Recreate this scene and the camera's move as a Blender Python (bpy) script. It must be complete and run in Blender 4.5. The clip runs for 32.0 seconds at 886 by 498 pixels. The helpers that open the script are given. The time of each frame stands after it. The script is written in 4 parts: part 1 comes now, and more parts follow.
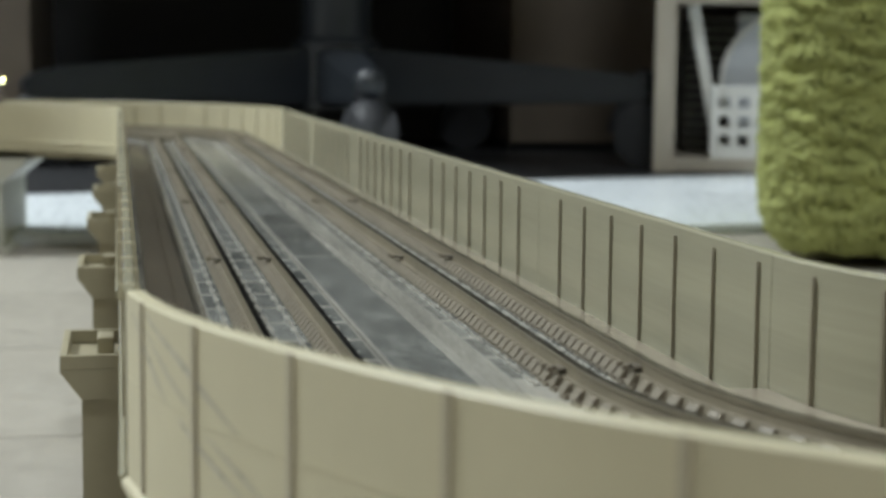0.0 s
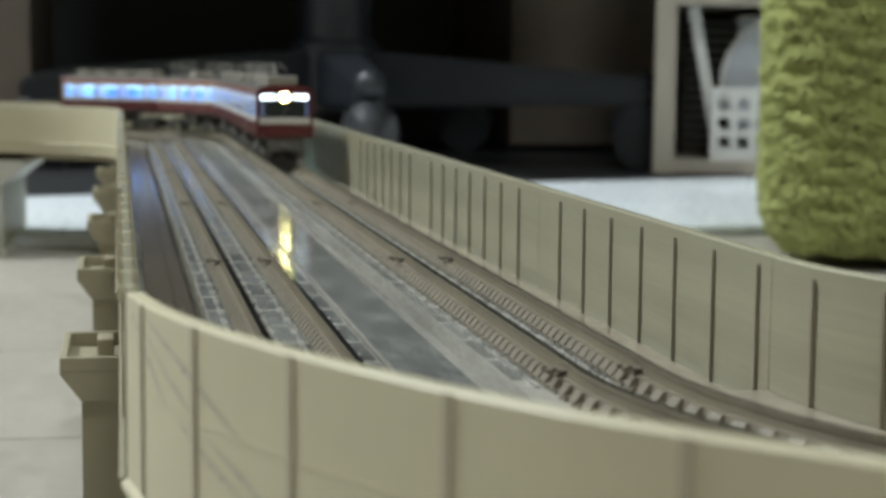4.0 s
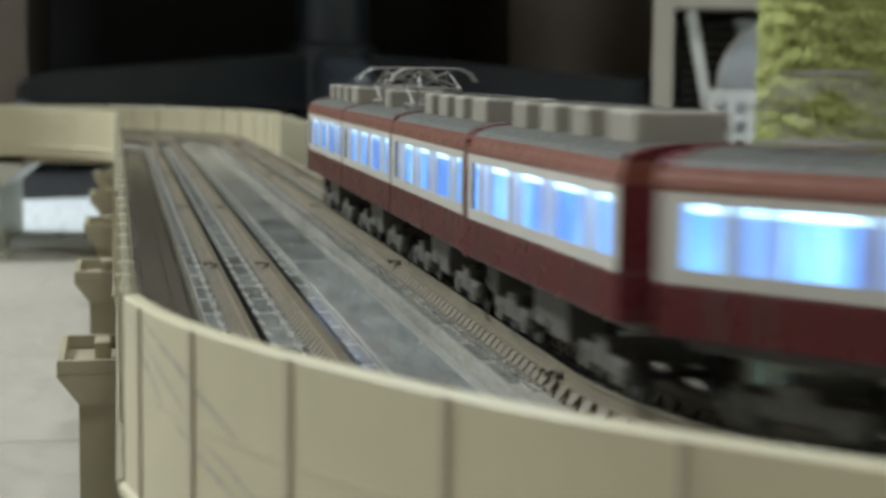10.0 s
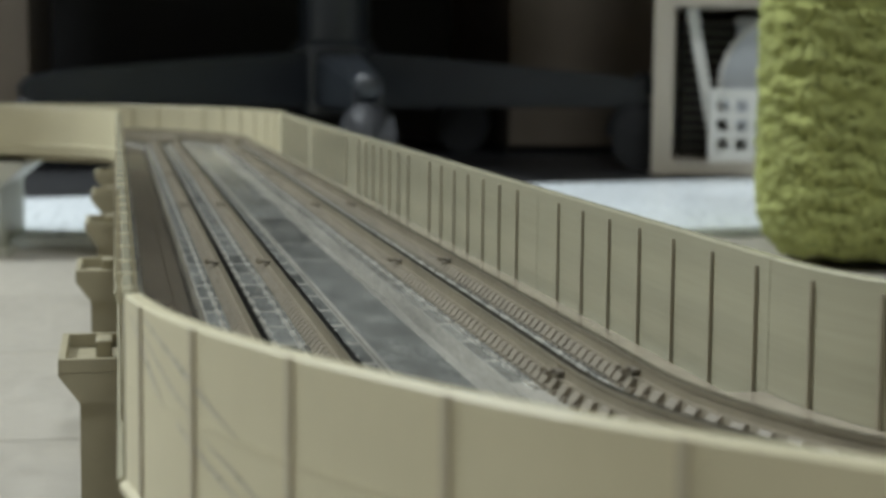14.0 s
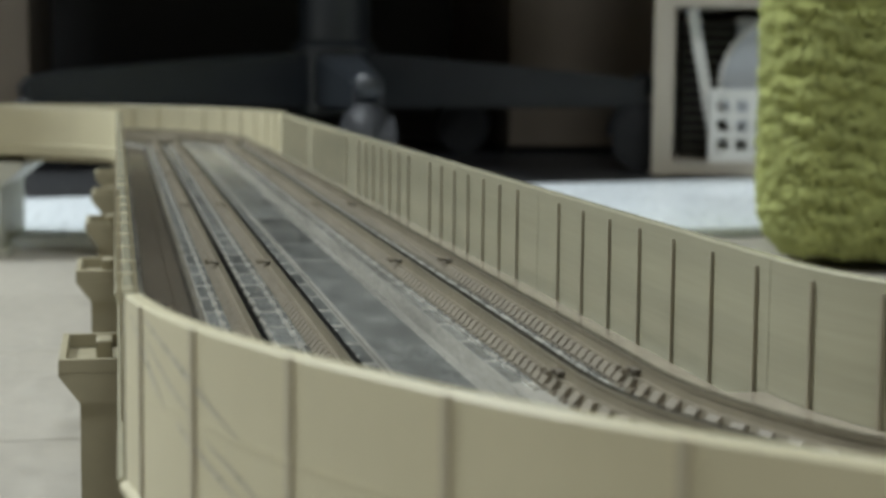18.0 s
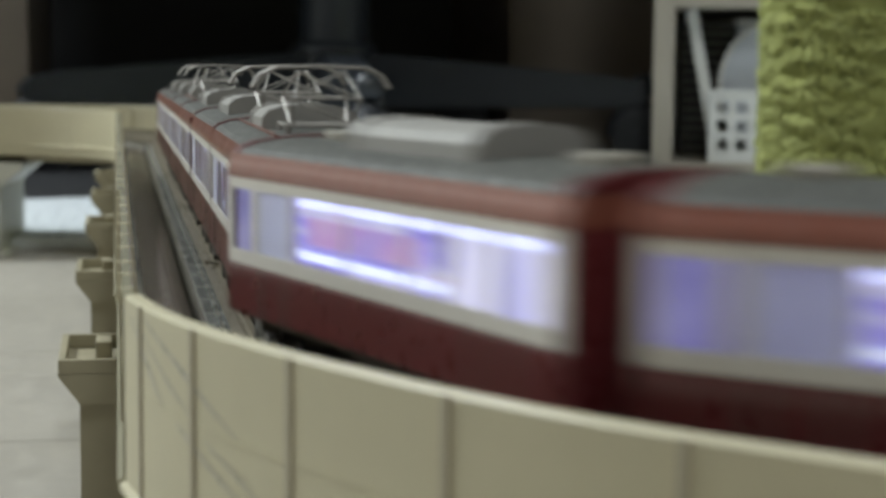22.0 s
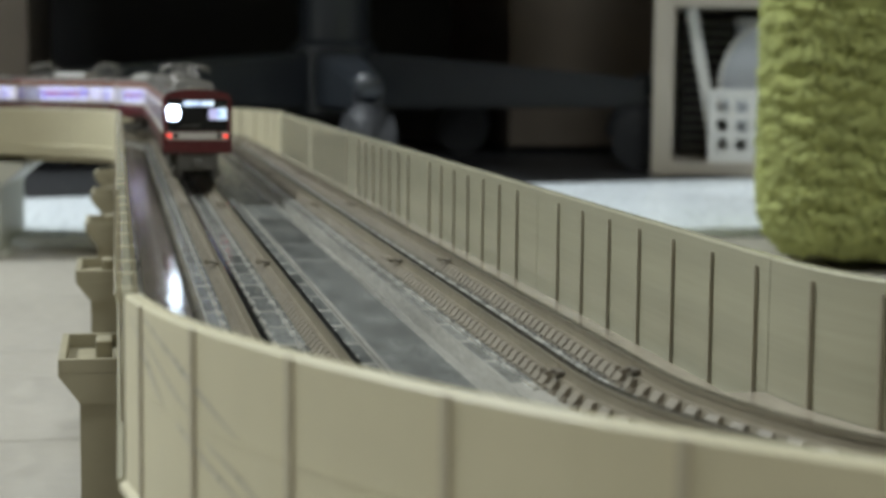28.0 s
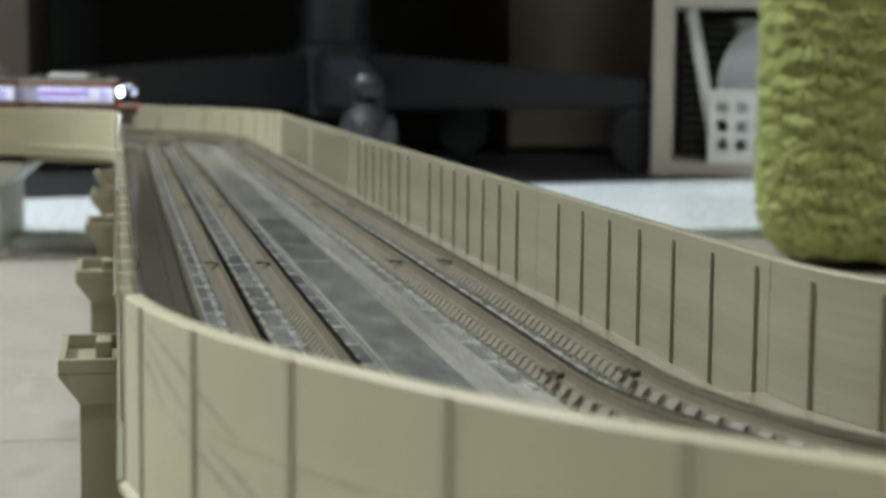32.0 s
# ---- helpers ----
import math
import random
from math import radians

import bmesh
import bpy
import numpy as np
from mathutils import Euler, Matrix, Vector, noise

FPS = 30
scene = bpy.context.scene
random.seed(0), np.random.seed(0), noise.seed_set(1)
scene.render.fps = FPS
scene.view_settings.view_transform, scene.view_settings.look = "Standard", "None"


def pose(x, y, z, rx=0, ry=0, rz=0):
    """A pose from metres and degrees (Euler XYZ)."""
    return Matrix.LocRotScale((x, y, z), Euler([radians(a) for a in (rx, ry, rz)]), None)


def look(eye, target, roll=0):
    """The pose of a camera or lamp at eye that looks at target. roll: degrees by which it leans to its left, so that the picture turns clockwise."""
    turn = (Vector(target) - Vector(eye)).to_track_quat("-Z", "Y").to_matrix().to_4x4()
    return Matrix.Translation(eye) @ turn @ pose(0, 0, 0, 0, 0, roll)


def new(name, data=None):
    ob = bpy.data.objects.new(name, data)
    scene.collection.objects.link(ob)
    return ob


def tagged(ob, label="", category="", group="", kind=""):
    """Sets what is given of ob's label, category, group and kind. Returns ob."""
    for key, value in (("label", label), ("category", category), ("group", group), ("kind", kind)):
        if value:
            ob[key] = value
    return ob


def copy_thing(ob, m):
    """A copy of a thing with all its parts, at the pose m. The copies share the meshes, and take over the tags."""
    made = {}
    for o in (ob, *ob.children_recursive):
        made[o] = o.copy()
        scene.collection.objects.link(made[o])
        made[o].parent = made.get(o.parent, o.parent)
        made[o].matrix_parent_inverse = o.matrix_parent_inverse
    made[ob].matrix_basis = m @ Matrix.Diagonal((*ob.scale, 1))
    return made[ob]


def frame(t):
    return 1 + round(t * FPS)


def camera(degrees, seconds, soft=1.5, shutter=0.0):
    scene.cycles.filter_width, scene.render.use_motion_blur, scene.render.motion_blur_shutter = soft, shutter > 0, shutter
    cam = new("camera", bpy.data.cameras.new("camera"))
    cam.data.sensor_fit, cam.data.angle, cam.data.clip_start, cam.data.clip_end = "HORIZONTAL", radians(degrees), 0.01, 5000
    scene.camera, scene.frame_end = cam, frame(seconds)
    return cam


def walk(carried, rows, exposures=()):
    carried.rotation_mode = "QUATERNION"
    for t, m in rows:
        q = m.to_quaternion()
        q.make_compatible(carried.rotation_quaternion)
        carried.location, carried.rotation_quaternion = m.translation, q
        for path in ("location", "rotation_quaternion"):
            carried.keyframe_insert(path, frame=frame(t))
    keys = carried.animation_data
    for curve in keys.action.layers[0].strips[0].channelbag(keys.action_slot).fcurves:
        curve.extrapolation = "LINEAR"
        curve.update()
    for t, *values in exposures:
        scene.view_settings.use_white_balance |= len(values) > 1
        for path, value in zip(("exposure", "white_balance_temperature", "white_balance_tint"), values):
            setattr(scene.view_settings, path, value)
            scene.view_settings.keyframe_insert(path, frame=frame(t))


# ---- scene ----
# Plan numbers are in units of 0.89 mm, heights above the rail heads; MM turns them into metres, FLOOR lifts the floor to zero.
MM = 0.00089
FLOOR = -71.0
FOCAL = 2978.2


def at(x, y, z):
    return Vector((x * MM, y * MM, (z - FLOOR) * MM))


# ---- camera ----
cam = camera(29.5, 32.0, soft=3.1, shutter=1.0)
cam.data.dof.use_dof = True
cam.data.dof.focus_distance = 0.25
cam.data.dof.aperture_fstop = 46.0
EYE = (-43.5, -197.6, 37.85)


def aim(dx, dy):
    yaw = radians(10.979) - dx / FOCAL
    dip = radians(6.161) - dy / FOCAL
    eye = at(*EYE)
    way = Vector((math.sin(yaw) * math.cos(dip), math.cos(yaw) * math.cos(dip), -math.sin(dip)))
    return look(eye, eye + way, 0.6)


STEPS = ((0, 3, -6.5), (1, 3, -6.2), (2, 3, -4.8), (3, 3, -3.8), (3.5, 3, -3), (5.5, 3, -3), (5.9, -1.6, -1), (6.5, -1.6, -1),
         (7, -1.6, 2), (7.5, -1.8, 3.5), (8.5, -1.8, 3), (9, -1.8, 2), (10.5, -1.8, 2.2), (11.5, -1.5, 3), (12.5, -1.2, 2), (13, 0, 0),
         (13.5, 0, -0.6), (14.5, 0.2, 0), (17, 0.5, 1), (18, 0.5, 0), (19, 0, -0.3), (21, 0, 1), (22.5, 0, 1), (23.5, 0, -0.5),
         (25, 0, 0), (28, 0, 0), (30, 0, 1), (32, 0, 1))
walk(cam, [(t, aim(dx, dy)) for t, dx, dy in STEPS],
     [(0, 0.03), (8.5, 0.02), (10, 0.06), (11, 0.03), (12, -0.05), (13.2, 0.0), (18.2, 0.02), (19, -0.06), (20.3, -0.12), (21.2, -0.2), (22.5, -0.12), (24.5, -0.12), (25.4, -0.03), (28, 0.02), (32, 0.03)])

# ---- world and light ----
world = bpy.data.worlds.new("room_air")
scene.world = world
world.use_nodes = True
world.node_tree.nodes["Background"].inputs[0].default_value = (0.75, 0.8, 0.9, 1)
world.node_tree.nodes["Background"].inputs[1].default_value = 0.11
scene.view_settings.exposure = 0.0


def lamp(name, place, target, size, power, colour):
    data = bpy.data.lights.new(name, "AREA")
    data.shape, data.size, data.energy, data.color = "DISK", size, power, colour
    ob = new(name, data)
    ob.matrix_world = look(place, target)
    return ob


# The first throws the trains' shadows; the second is unseen fill, added.
LAMPS = (((-1.5, 1.3), 0.45, 89.0), ((0.2, -0.8), 0.5, 20.0))
for (x, y), wide, power in LAMPS:
    lamp("overhead_light", (x, y, 2.24), (x, y, 0), wide, power, (0.92, 1.0, 1.04))


# ---- materials ----
def material(name, colour, rough=0.5, metal=0.0, vary=0.12, size=60.0, bump=0.0, bump_size=800.0, rand=0.0, spec=0.5, coat=0.0, uneven=1.0, grain=(1, 1, 1)):
    m = bpy.data.materials.new(name)
    m.use_nodes = True
    t = m.node_tree
    b = t.nodes["Principled BSDF"]
    b.inputs["Metallic"].default_value = metal
    b.inputs["Roughness"].default_value = rough
    b.inputs["Specular IOR Level"].default_value = spec
    b.inputs["Coat Weight"].default_value = coat
    geo = t.nodes.new("ShaderNodeNewGeometry")
    run = t.nodes.new("ShaderNodeVectorMath")
    run.operation = "MULTIPLY"
    run.inputs[1].default_value = grain
    t.links.new(geo.outputs["Position"], run.inputs[0])
    n1 = t.nodes.new("ShaderNodeTexNoise")
    n1.inputs["Scale"].default_value = size
    n1.inputs["Detail"].default_value = 6
    t.links.new(run.outputs[0], n1.inputs["Vector"])
    n2 = t.nodes.new("ShaderNodeTexNoise")
    n2.inputs["Scale"].default_value = size * 14
    n2.inputs["Detail"].default_value = 3
    t.links.new(run.outputs[0], n2.inputs["Vector"])
    mid = t.nodes.new("ShaderNodeMath")
    mid.operation = "MULTIPLY_ADD"
    t.links.new(n2.outputs["Fac"], mid.inputs[0])
    mid.inputs[1].default_value = 0.4
    t.links.new(n1.outputs["Fac"], mid.inputs[2])
    value = mid.outputs[0]
    if rand:
        info = t.nodes.new("ShaderNodeObjectInfo")
        add = t.nodes.new("ShaderNodeMath")
        add.operation = "MULTIPLY_ADD"
        t.links.new(info.outputs["Random"], add.inputs[0])
        add.inputs[1].default_value = rand
        t.links.new(value, add.inputs[2])
        value = add.outputs[0]
    span = t.nodes.new("ShaderNodeMapRange")
    span.inputs[1].default_value, span.inputs[2].default_value = 0.45, 0.95 + rand
    span.inputs[3].default_value, span.inputs[4].default_value = 1 - vary, 1 + vary
    t.links.new(value, span.inputs[0])
    mix = t.nodes.new("ShaderNodeVectorMath")
    mix.operation = "SCALE"
    mix.inputs[0].default_value = colour
    t.links.new(span.outputs[0], mix.inputs["Scale"])
    t.links.new(mix.outputs[0], b.inputs["Base Color"])
    rr = t.nodes.new("ShaderNodeMapRange")
    rr.inputs[1].default_value, rr.inputs[2].default_value = 0.3, 0.7
    rr.inputs[3].default_value, rr.inputs[4].default_value = rough * (1 - 0.2 * uneven), min(1, rough * (1 + 0.25 * uneven))
    t.links.new(n2.outputs["Fac"], rr.inputs[0])
    t.links.new(rr.outputs[0], b.inputs["Roughness"])
    if bump:
        nb = t.nodes.new("ShaderNodeTexNoise")
        nb.inputs["Scale"].default_value = bump_size
        nb.inputs["Detail"].default_value = 4
        t.links.new(geo.outputs["Position"], nb.inputs["Vector"])
        bn = t.nodes.new("ShaderNodeBump")
        bn.inputs["Strength"].default_value = bump
        bn.inputs["Distance"].default_value = 0.0005
        t.links.new(nb.outputs["Fac"], bn.inputs["Height"])
        t.links.new(bn.outputs[0], b.inputs["Normal"])
    return m


def glow(name, colour, strength):
    m = bpy.data.materials.new(name)
    m.use_nodes = True
    b = m.node_tree.nodes["Principled BSDF"]
    b.inputs["Base Color"].default_value = (*colour, 1)
    b.inputs["Emission Color"].default_value = (*colour, 1)
    b.inputs["Emission Strength"].default_value = strength
    return m


def glass(name, tint=(1, 1, 1), rough=0.05):
    m = bpy.data.materials.new(name)
    m.use_nodes = True
    b = m.node_tree.nodes["Principled BSDF"]
    b.inputs["Base Color"].default_value = (*tint, 1)
    b.inputs["Transmission Weight"].default_value = 1
    b.inputs["Roughness"].default_value = rough
    b.inputs["IOR"].default_value = 1.2
    return m


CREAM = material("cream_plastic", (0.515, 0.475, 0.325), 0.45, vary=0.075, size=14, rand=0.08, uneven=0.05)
# Cream greyed for the dimmer walls; its level streaks stand in for reflections.
CREAM_DIMMED = material("dimmed_cream_sheen_streaks", (0.375, 0.357, 0.258), 0.2, vary=0.13, size=14, rand=0.08, uneven=0.05, grain=(0.5, 0.25, 9))
STUD = material("pale_stud_plastic", (0.52, 0.51, 0.46), 0.35, vary=0.2, size=300)
# Ribs are the wall's plastic; their shade is put into this darker tan.
RIB_SHADED = material("shaded_tan_plastic", (0.30, 0.27, 0.195), 0.5, vary=0.1, size=60)
JOINT_TAN = material("dull_cream_joint", (0.39, 0.35, 0.255), 0.45, vary=0.06, size=60)
PIER_TAN = material("olive_tan_plastic", (0.33, 0.297, 0.2), 0.45, vary=0.08, size=30)
# Paler than the other piers: light off the mat is in the colour.
PIER_MAT_LIT = material("mat_lit_pier_plastic", (0.50, 0.50, 0.43), 0.45, vary=0.08, size=30)
STREAK = material("grey_streak", (0.37, 0.35, 0.28), 0.3, vary=0.1, size=60)
TROUGH = material("dark_brown_trough", (0.29, 0.255, 0.2), 0.13, vary=0.2, size=70, grain=(2, 0.4, 1))
CLIP_PALE = material("tan_clip_plastic", (0.175, 0.15, 0.108), 0.5, vary=0.15, size=90)
CREAM_DARK = material("tan_plastic", (0.37, 0.335, 0.235), 0.5, vary=0.08, size=30, bump=0.1, bump_size=2500)
CONCRETE = material("grey_deck_plastic", (0.36, 0.35, 0.31), 0.15, vary=0.32, size=90, grain=(3.0, 0.22, 1), bump=0.05, bump_size=900)
SLAB = material("mottled_slab_plastic", (0.20, 0.205, 0.19), 0.11, vary=0.6, size=150, grain=(1.4, 0.5, 1), bump=0.06, bump_size=1100, rand=0.35)
CHAIRS = material("brown_rail_chair_plastic", (0.19, 0.165, 0.118), 0.5, vary=0.15, size=120)
# Dark enough to paint the shadow along the rail foot.
RAIL_SHADE = material("rail_shade_grey", (0.08, 0.073, 0.06), 0.45, vary=0.2, size=90)
RAIL_SIDE = material("brown_rail_web", (0.20, 0.172, 0.12), 0.45, vary=0.15, size=120)
RAIL_TOP = material("nickel_rail_head", (0.35, 0.34, 0.32), 0.18, metal=1.0, vary=0.1, size=200)
JOINER = material("dull_joiner_metal", (0.16, 0.14, 0.11), 0.45, metal=0.3)
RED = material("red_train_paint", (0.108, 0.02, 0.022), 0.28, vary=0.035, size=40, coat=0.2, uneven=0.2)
# Lighter than RED: the room's reflection on the cantrail is in the colour.
RED_SHEEN = material("red_paint_with_sheen", (0.19, 0.062, 0.04), 0.36, vary=0.04, size=40, spec=0.6, coat=0.3)
WHITE = material("ivory_train_paint", (0.62, 0.595, 0.54), 0.35, vary=0.05, size=40)
ROOF = material("grey_roof_paint", (0.068, 0.07, 0.062), 0.6, vary=0.15, size=50)
UNIT_GREY = material("warm_grey_unit_plastic", (0.30, 0.28, 0.235), 0.5, vary=0.08, size=60)
UNIT_LIGHT = material("light_grey_unit_plastic", (0.29, 0.282, 0.262), 0.5, vary=0.08, size=60)
UNDER = material("dark_grey_underframe", (0.115, 0.11, 0.095), 0.5, vary=0.25, size=120)
WHEEL = material("dark_steel_wheel", (0.08, 0.075, 0.07), 0.35, metal=0.7)
WIRE = material("silver_pantograph_wire", (0.36, 0.345, 0.32), 0.4, metal=0.4)
BLACK_MASK = material("black_cab_mask", (0.012, 0.013, 0.014), 0.15, vary=0.1)
DARK_GLASS = material("dark_cab_glass", (0.02, 0.025, 0.025), 0.08, vary=0.1)
GLASS = glass("clear_window_plastic")
MILKY = glass("milky_door_pane", (0.9, 0.93, 1.0), 0.35)
MILKY.node_tree.nodes["Principled BSDF"].inputs["Transmission Weight"].default_value = 0.8
FROST = glass("frosted_door_pane", (0.8, 0.82, 0.9), 0.4)
FROST.node_tree.nodes["Principled BSDF"].inputs["Transmission Weight"].default_value = 0.65


def light_guide(name, stops, strength, squeeze):
    """A translucent plastic strip lit from within: cold light with paler and tinted stretches along it."""
    m = bpy.data.materials.new(name)
    m.use_nodes = True
    t = m.node_tree
    b = t.nodes["Principled BSDF"]
    co = t.nodes.new("ShaderNodeTexCoord")
    mp = t.nodes.new("ShaderNodeMapping")
    mp.inputs["Scale"].default_value = squeeze
    t.links.new(co.outputs["Object"], mp.inputs["Vector"])
    nz = t.nodes.new("ShaderNodeTexNoise")
    nz.inputs["Scale"].default_value = 1.0
    nz.inputs["Detail"].default_value = 4
    t.links.new(mp.outputs[0], nz.inputs["Vector"])
    ramp = t.nodes.new("ShaderNodeValToRGB")
    ramp.color_ramp.elements[0].position, ramp.color_ramp.elements[1].position = stops[0][0], stops[-1][0]
    ramp.color_ramp.elements[0].color, ramp.color_ramp.elements[1].color = (*stops[0][1], 1), (*stops[-1][1], 1)
    for p, c in stops[1:-1]:
        ramp.color_ramp.elements.new(p).color = (*c, 1)
    t.links.new(nz.outputs["Fac"], ramp.inputs[0])
    t.links.new(ramp.outputs[0], b.inputs["Emission Color"])
    b.inputs["Base Color"].default_value = (0.06, 0.06, 0.07, 1)
    b.inputs["Emission Strength"].default_value = strength
    return m


BLUE_LIGHT = light_guide("cold_blue_light_guide", [(0.34, (0.03, 0.12, 0.55)), (0.5, (0.11, 0.37, 1.0)), (0.68, (0.27, 0.62, 1.0))], 1.8, (420, 60, 70))
VIOLET_LIGHT = light_guide("violet_light_guide", [(0.33, (0.2, 0.16, 0.6)), (0.46, (0.33, 0.29, 1.0)), (0.55, (0.72, 0.72, 1.0)), (0.66, (0.6, 0.2, 0.7))], 0.8, (60, 60, 420))
VIOLET_DIM = light_guide("dim_violet_light_guide", [(0.33, (0.22, 0.2, 0.6)), (0.66, (0.42, 0.4, 0.85))], 0.5, (110, 60, 120))
BLUE_DIM = light_guide("dim_blue_light_guide", [(0.34, (0.1, 0.16, 0.4)), (0.66, (0.3, 0.4, 0.6))], 0.35, (300, 60, 70))
BAR_CYAN = glow("cyan_light_bar", (0.45, 0.82, 1.0), 110.0)
BAR_VIOLET = glow("violet_white_light_bar", (0.62, 0.66, 1.0), 16.0)
PINK_GLOW = light_guide("pink_lit_plastic", [(0.36, (0.42, 0.32, 0.95)), (0.5, (0.65, 0.32, 0.8)), (0.64, (0.7, 0.55, 0.9))], 0.65, (70, 60, 120))
WHITE_GUIDE = light_guide("white_violet_light_guide", [(0.36, (0.4, 0.4, 0.8)), (0.6, (0.85, 0.85, 1.0))], 1.0, (260, 60, 60))
LED_SOFT = glow("soft_white_led_strip", (0.62, 0.68, 1.0), 1.0)
LED_WHITE = glow("white_led_strip", (0.6, 0.82, 1.0), 1.5)
WHITE_LIGHT = glow("white_marker_light", (0.8, 0.92, 1.0), 4.0)
YELLOW_LIGHT = glow("warm_headlight", (1.0, 0.93, 0.36), 60.0)
CAB_LIGHT = glow("cold_cab_light", (0.7, 0.85, 1.0), 22.0)
YELLOW_GLOW = glow("dim_yellow_housing", (0.9, 0.8, 0.25), 0.8)
CAB_PANEL = glow("bright_cab_panel", (0.75, 0.88, 1.0), 9.0)
CAB_GLOW = glow("pale_blue_cab_glow", (0.12, 0.2, 0.4), 0.45)
SIGN_LIGHT = light_guide("cold_sign_light", [(0.35, (0.25, 0.4, 0.75)), (0.62, (0.75, 0.9, 1.0))], 1.5, (300, 300, 300))
RED_LIGHT = glow("red_tail_light", (1.0, 0.05, 0.03), 1.7)


# ---- building helpers ----
def part(name, bm, mat, parent=None, label=""):
    """One mesh object from a bmesh in millimetres, under parent."""
    bmesh.ops.scale(bm, vec=(MM, MM, MM), verts=bm.verts)
    me = bpy.data.meshes.new(name)
    bm.to_mesh(me)
    bm.free()
    me.materials.append(mat)
    ob = new(name, me)
    if parent is not None:
        ob.parent = parent
    if label:
        ob["label"] = label
    return ob


def share(name, me, parent, m=None, label=""):
    ob = new(name, me)
    ob.parent = parent
    if m is not None:
        ob.matrix_basis = m
    if label:
        ob["label"] = label
    return ob


def put(x, y, z, rz=0.0, rx=0.0, ry=0.0):
    """A pose in millimetres within a thing."""
    return pose(x * MM, y * MM, z * MM, rx, ry, rz)


def box(bm, x0, x1, y0, y1, z0, z1, bevel=0.0):
    m = Matrix.Translation(((x0 + x1) / 2, (y0 + y1) / 2, (z0 + z1) / 2)) @ Matrix.Diagonal((x1 - x0, y1 - y0, z1 - z0, 1))
    made = bmesh.ops.create_cube(bm, size=1, matrix=m)["verts"]
    if bevel:
        edges = list({e for v in made for e in v.link_edges})
        bmesh.ops.bevel(bm, geom=edges, offset=bevel, segments=2, affect="EDGES", profile=0.5)
    return bm


def prism(bm, outline, y0, y1, axis="y"):
    """Extrude an outline of (a, z) between y0 and y1 along the axis; 'y': a is x, 'x': a is y."""
    def v(a, z, c):
        return bm.verts.new((a, c, z) if axis == "y" else (c, a, z) if axis == "x" else (a, z, c))
    lo = [v(a, z, y0) for a, z in outline]
    hi = [v(a, z, y1) for a, z in outline]
    n = len(outline)
    for i in range(n):
        bm.faces.new((lo[i], lo[(i + 1) % n], hi[(i + 1) % n], hi[i]))
    bm.faces.new(lo[::-1])
    bm.faces.new(hi)
    bmesh.ops.recalc_face_normals(bm, faces=bm.faces)
    return bm


def tube(bm, a, b, r, n=6):
    a, b = Vector(a), Vector(b)
    d = b - a
    m = Matrix.Translation((a + b) / 2) @ d.to_track_quat("Z", "Y").to_matrix().to_4x4()
    bmesh.ops.create_cone(bm, cap_ends=True, segments=n, radius1=r, radius2=r, depth=d.length, matrix=m)
    return bm


def cyl(bm, x, y, z, r, h, axis="z", n=24, r2=None):
    turn = {"z": Matrix(), "x": Matrix.Rotation(radians(90), 4, "Y"), "y": Matrix.Rotation(radians(90), 4, "X")}[axis]
    bmesh.ops.create_cone(bm, cap_ends=True, segments=n, radius1=r, radius2=r if r2 is None else r2, depth=h,
                          matrix=Matrix.Translation((x, y, z)) @ turn)
    return bm


def bmn():
    return bmesh.new()


def thing(name, place, rz=0.0, **tags):
    ob = new(name)
    ob.empty_display_size = 0.01
    ob.matrix_world = Matrix.Translation(at(*place)) @ Matrix.Rotation(radians(rz), 4, "Z")
    return tagged(ob, **tags)


# ---- the line of the tracks: a straight between two tight quarter curves and two straights beyond ----
C1 = (121.5, 13.0)
C2 = (-121.5, 700.0)
RC = 121.5
QUARTER = RC * math.pi / 2
STRAIGHT = C2[1] - C1[1]


RAIL_BEND = 7.0  # the rails run straight a little further than the walls


def line(s, o, bend=C1[1]):
    """The point at s along the middle of the line, o to the right of it, and the heading there (degrees from +y, anticlockwise)."""
    if s + C1[1] < bend:
        a = (bend - C1[1] - s) / RC
        r = RC - o
        if a < math.pi / 2:
            return C1[0] - r * math.cos(a), bend - r * math.sin(a), math.degrees(a)
        return C1[0] + (a - math.pi / 2) * RC, bend - r, 90.0
    if s <= STRAIGHT:
        return o, C1[1] + s, 0.0
    a = (s - STRAIGHT) / RC
    r = RC + o
    if a < math.pi / 2:
        return C2[0] + r * math.cos(a), C2[1] + r * math.sin(a), math.degrees(a)
    return C2[0] - (a - math.pi / 2) * RC, C2[1] + r, 90.0


SPREAD = ((0, 2.1), (14, 2.1), (18, 1.7), (22, 1.0), (28, 0.3), (36, -0.1), (42, -1.0), (58, -1.0), (80, 0.0), (400, 0.0))


def spread(s):
    """How far the outer wall of the near curve stands out from the true arc."""
    a = math.degrees(-s / RC)
    for (a0, v0), (a1, v1) in zip(SPREAD, SPREAD[1:]):
        if a < a1:
            return v0 + (v1 - v0) * max(0.0, (a - a0) / (a1 - a0))
    return 0.0


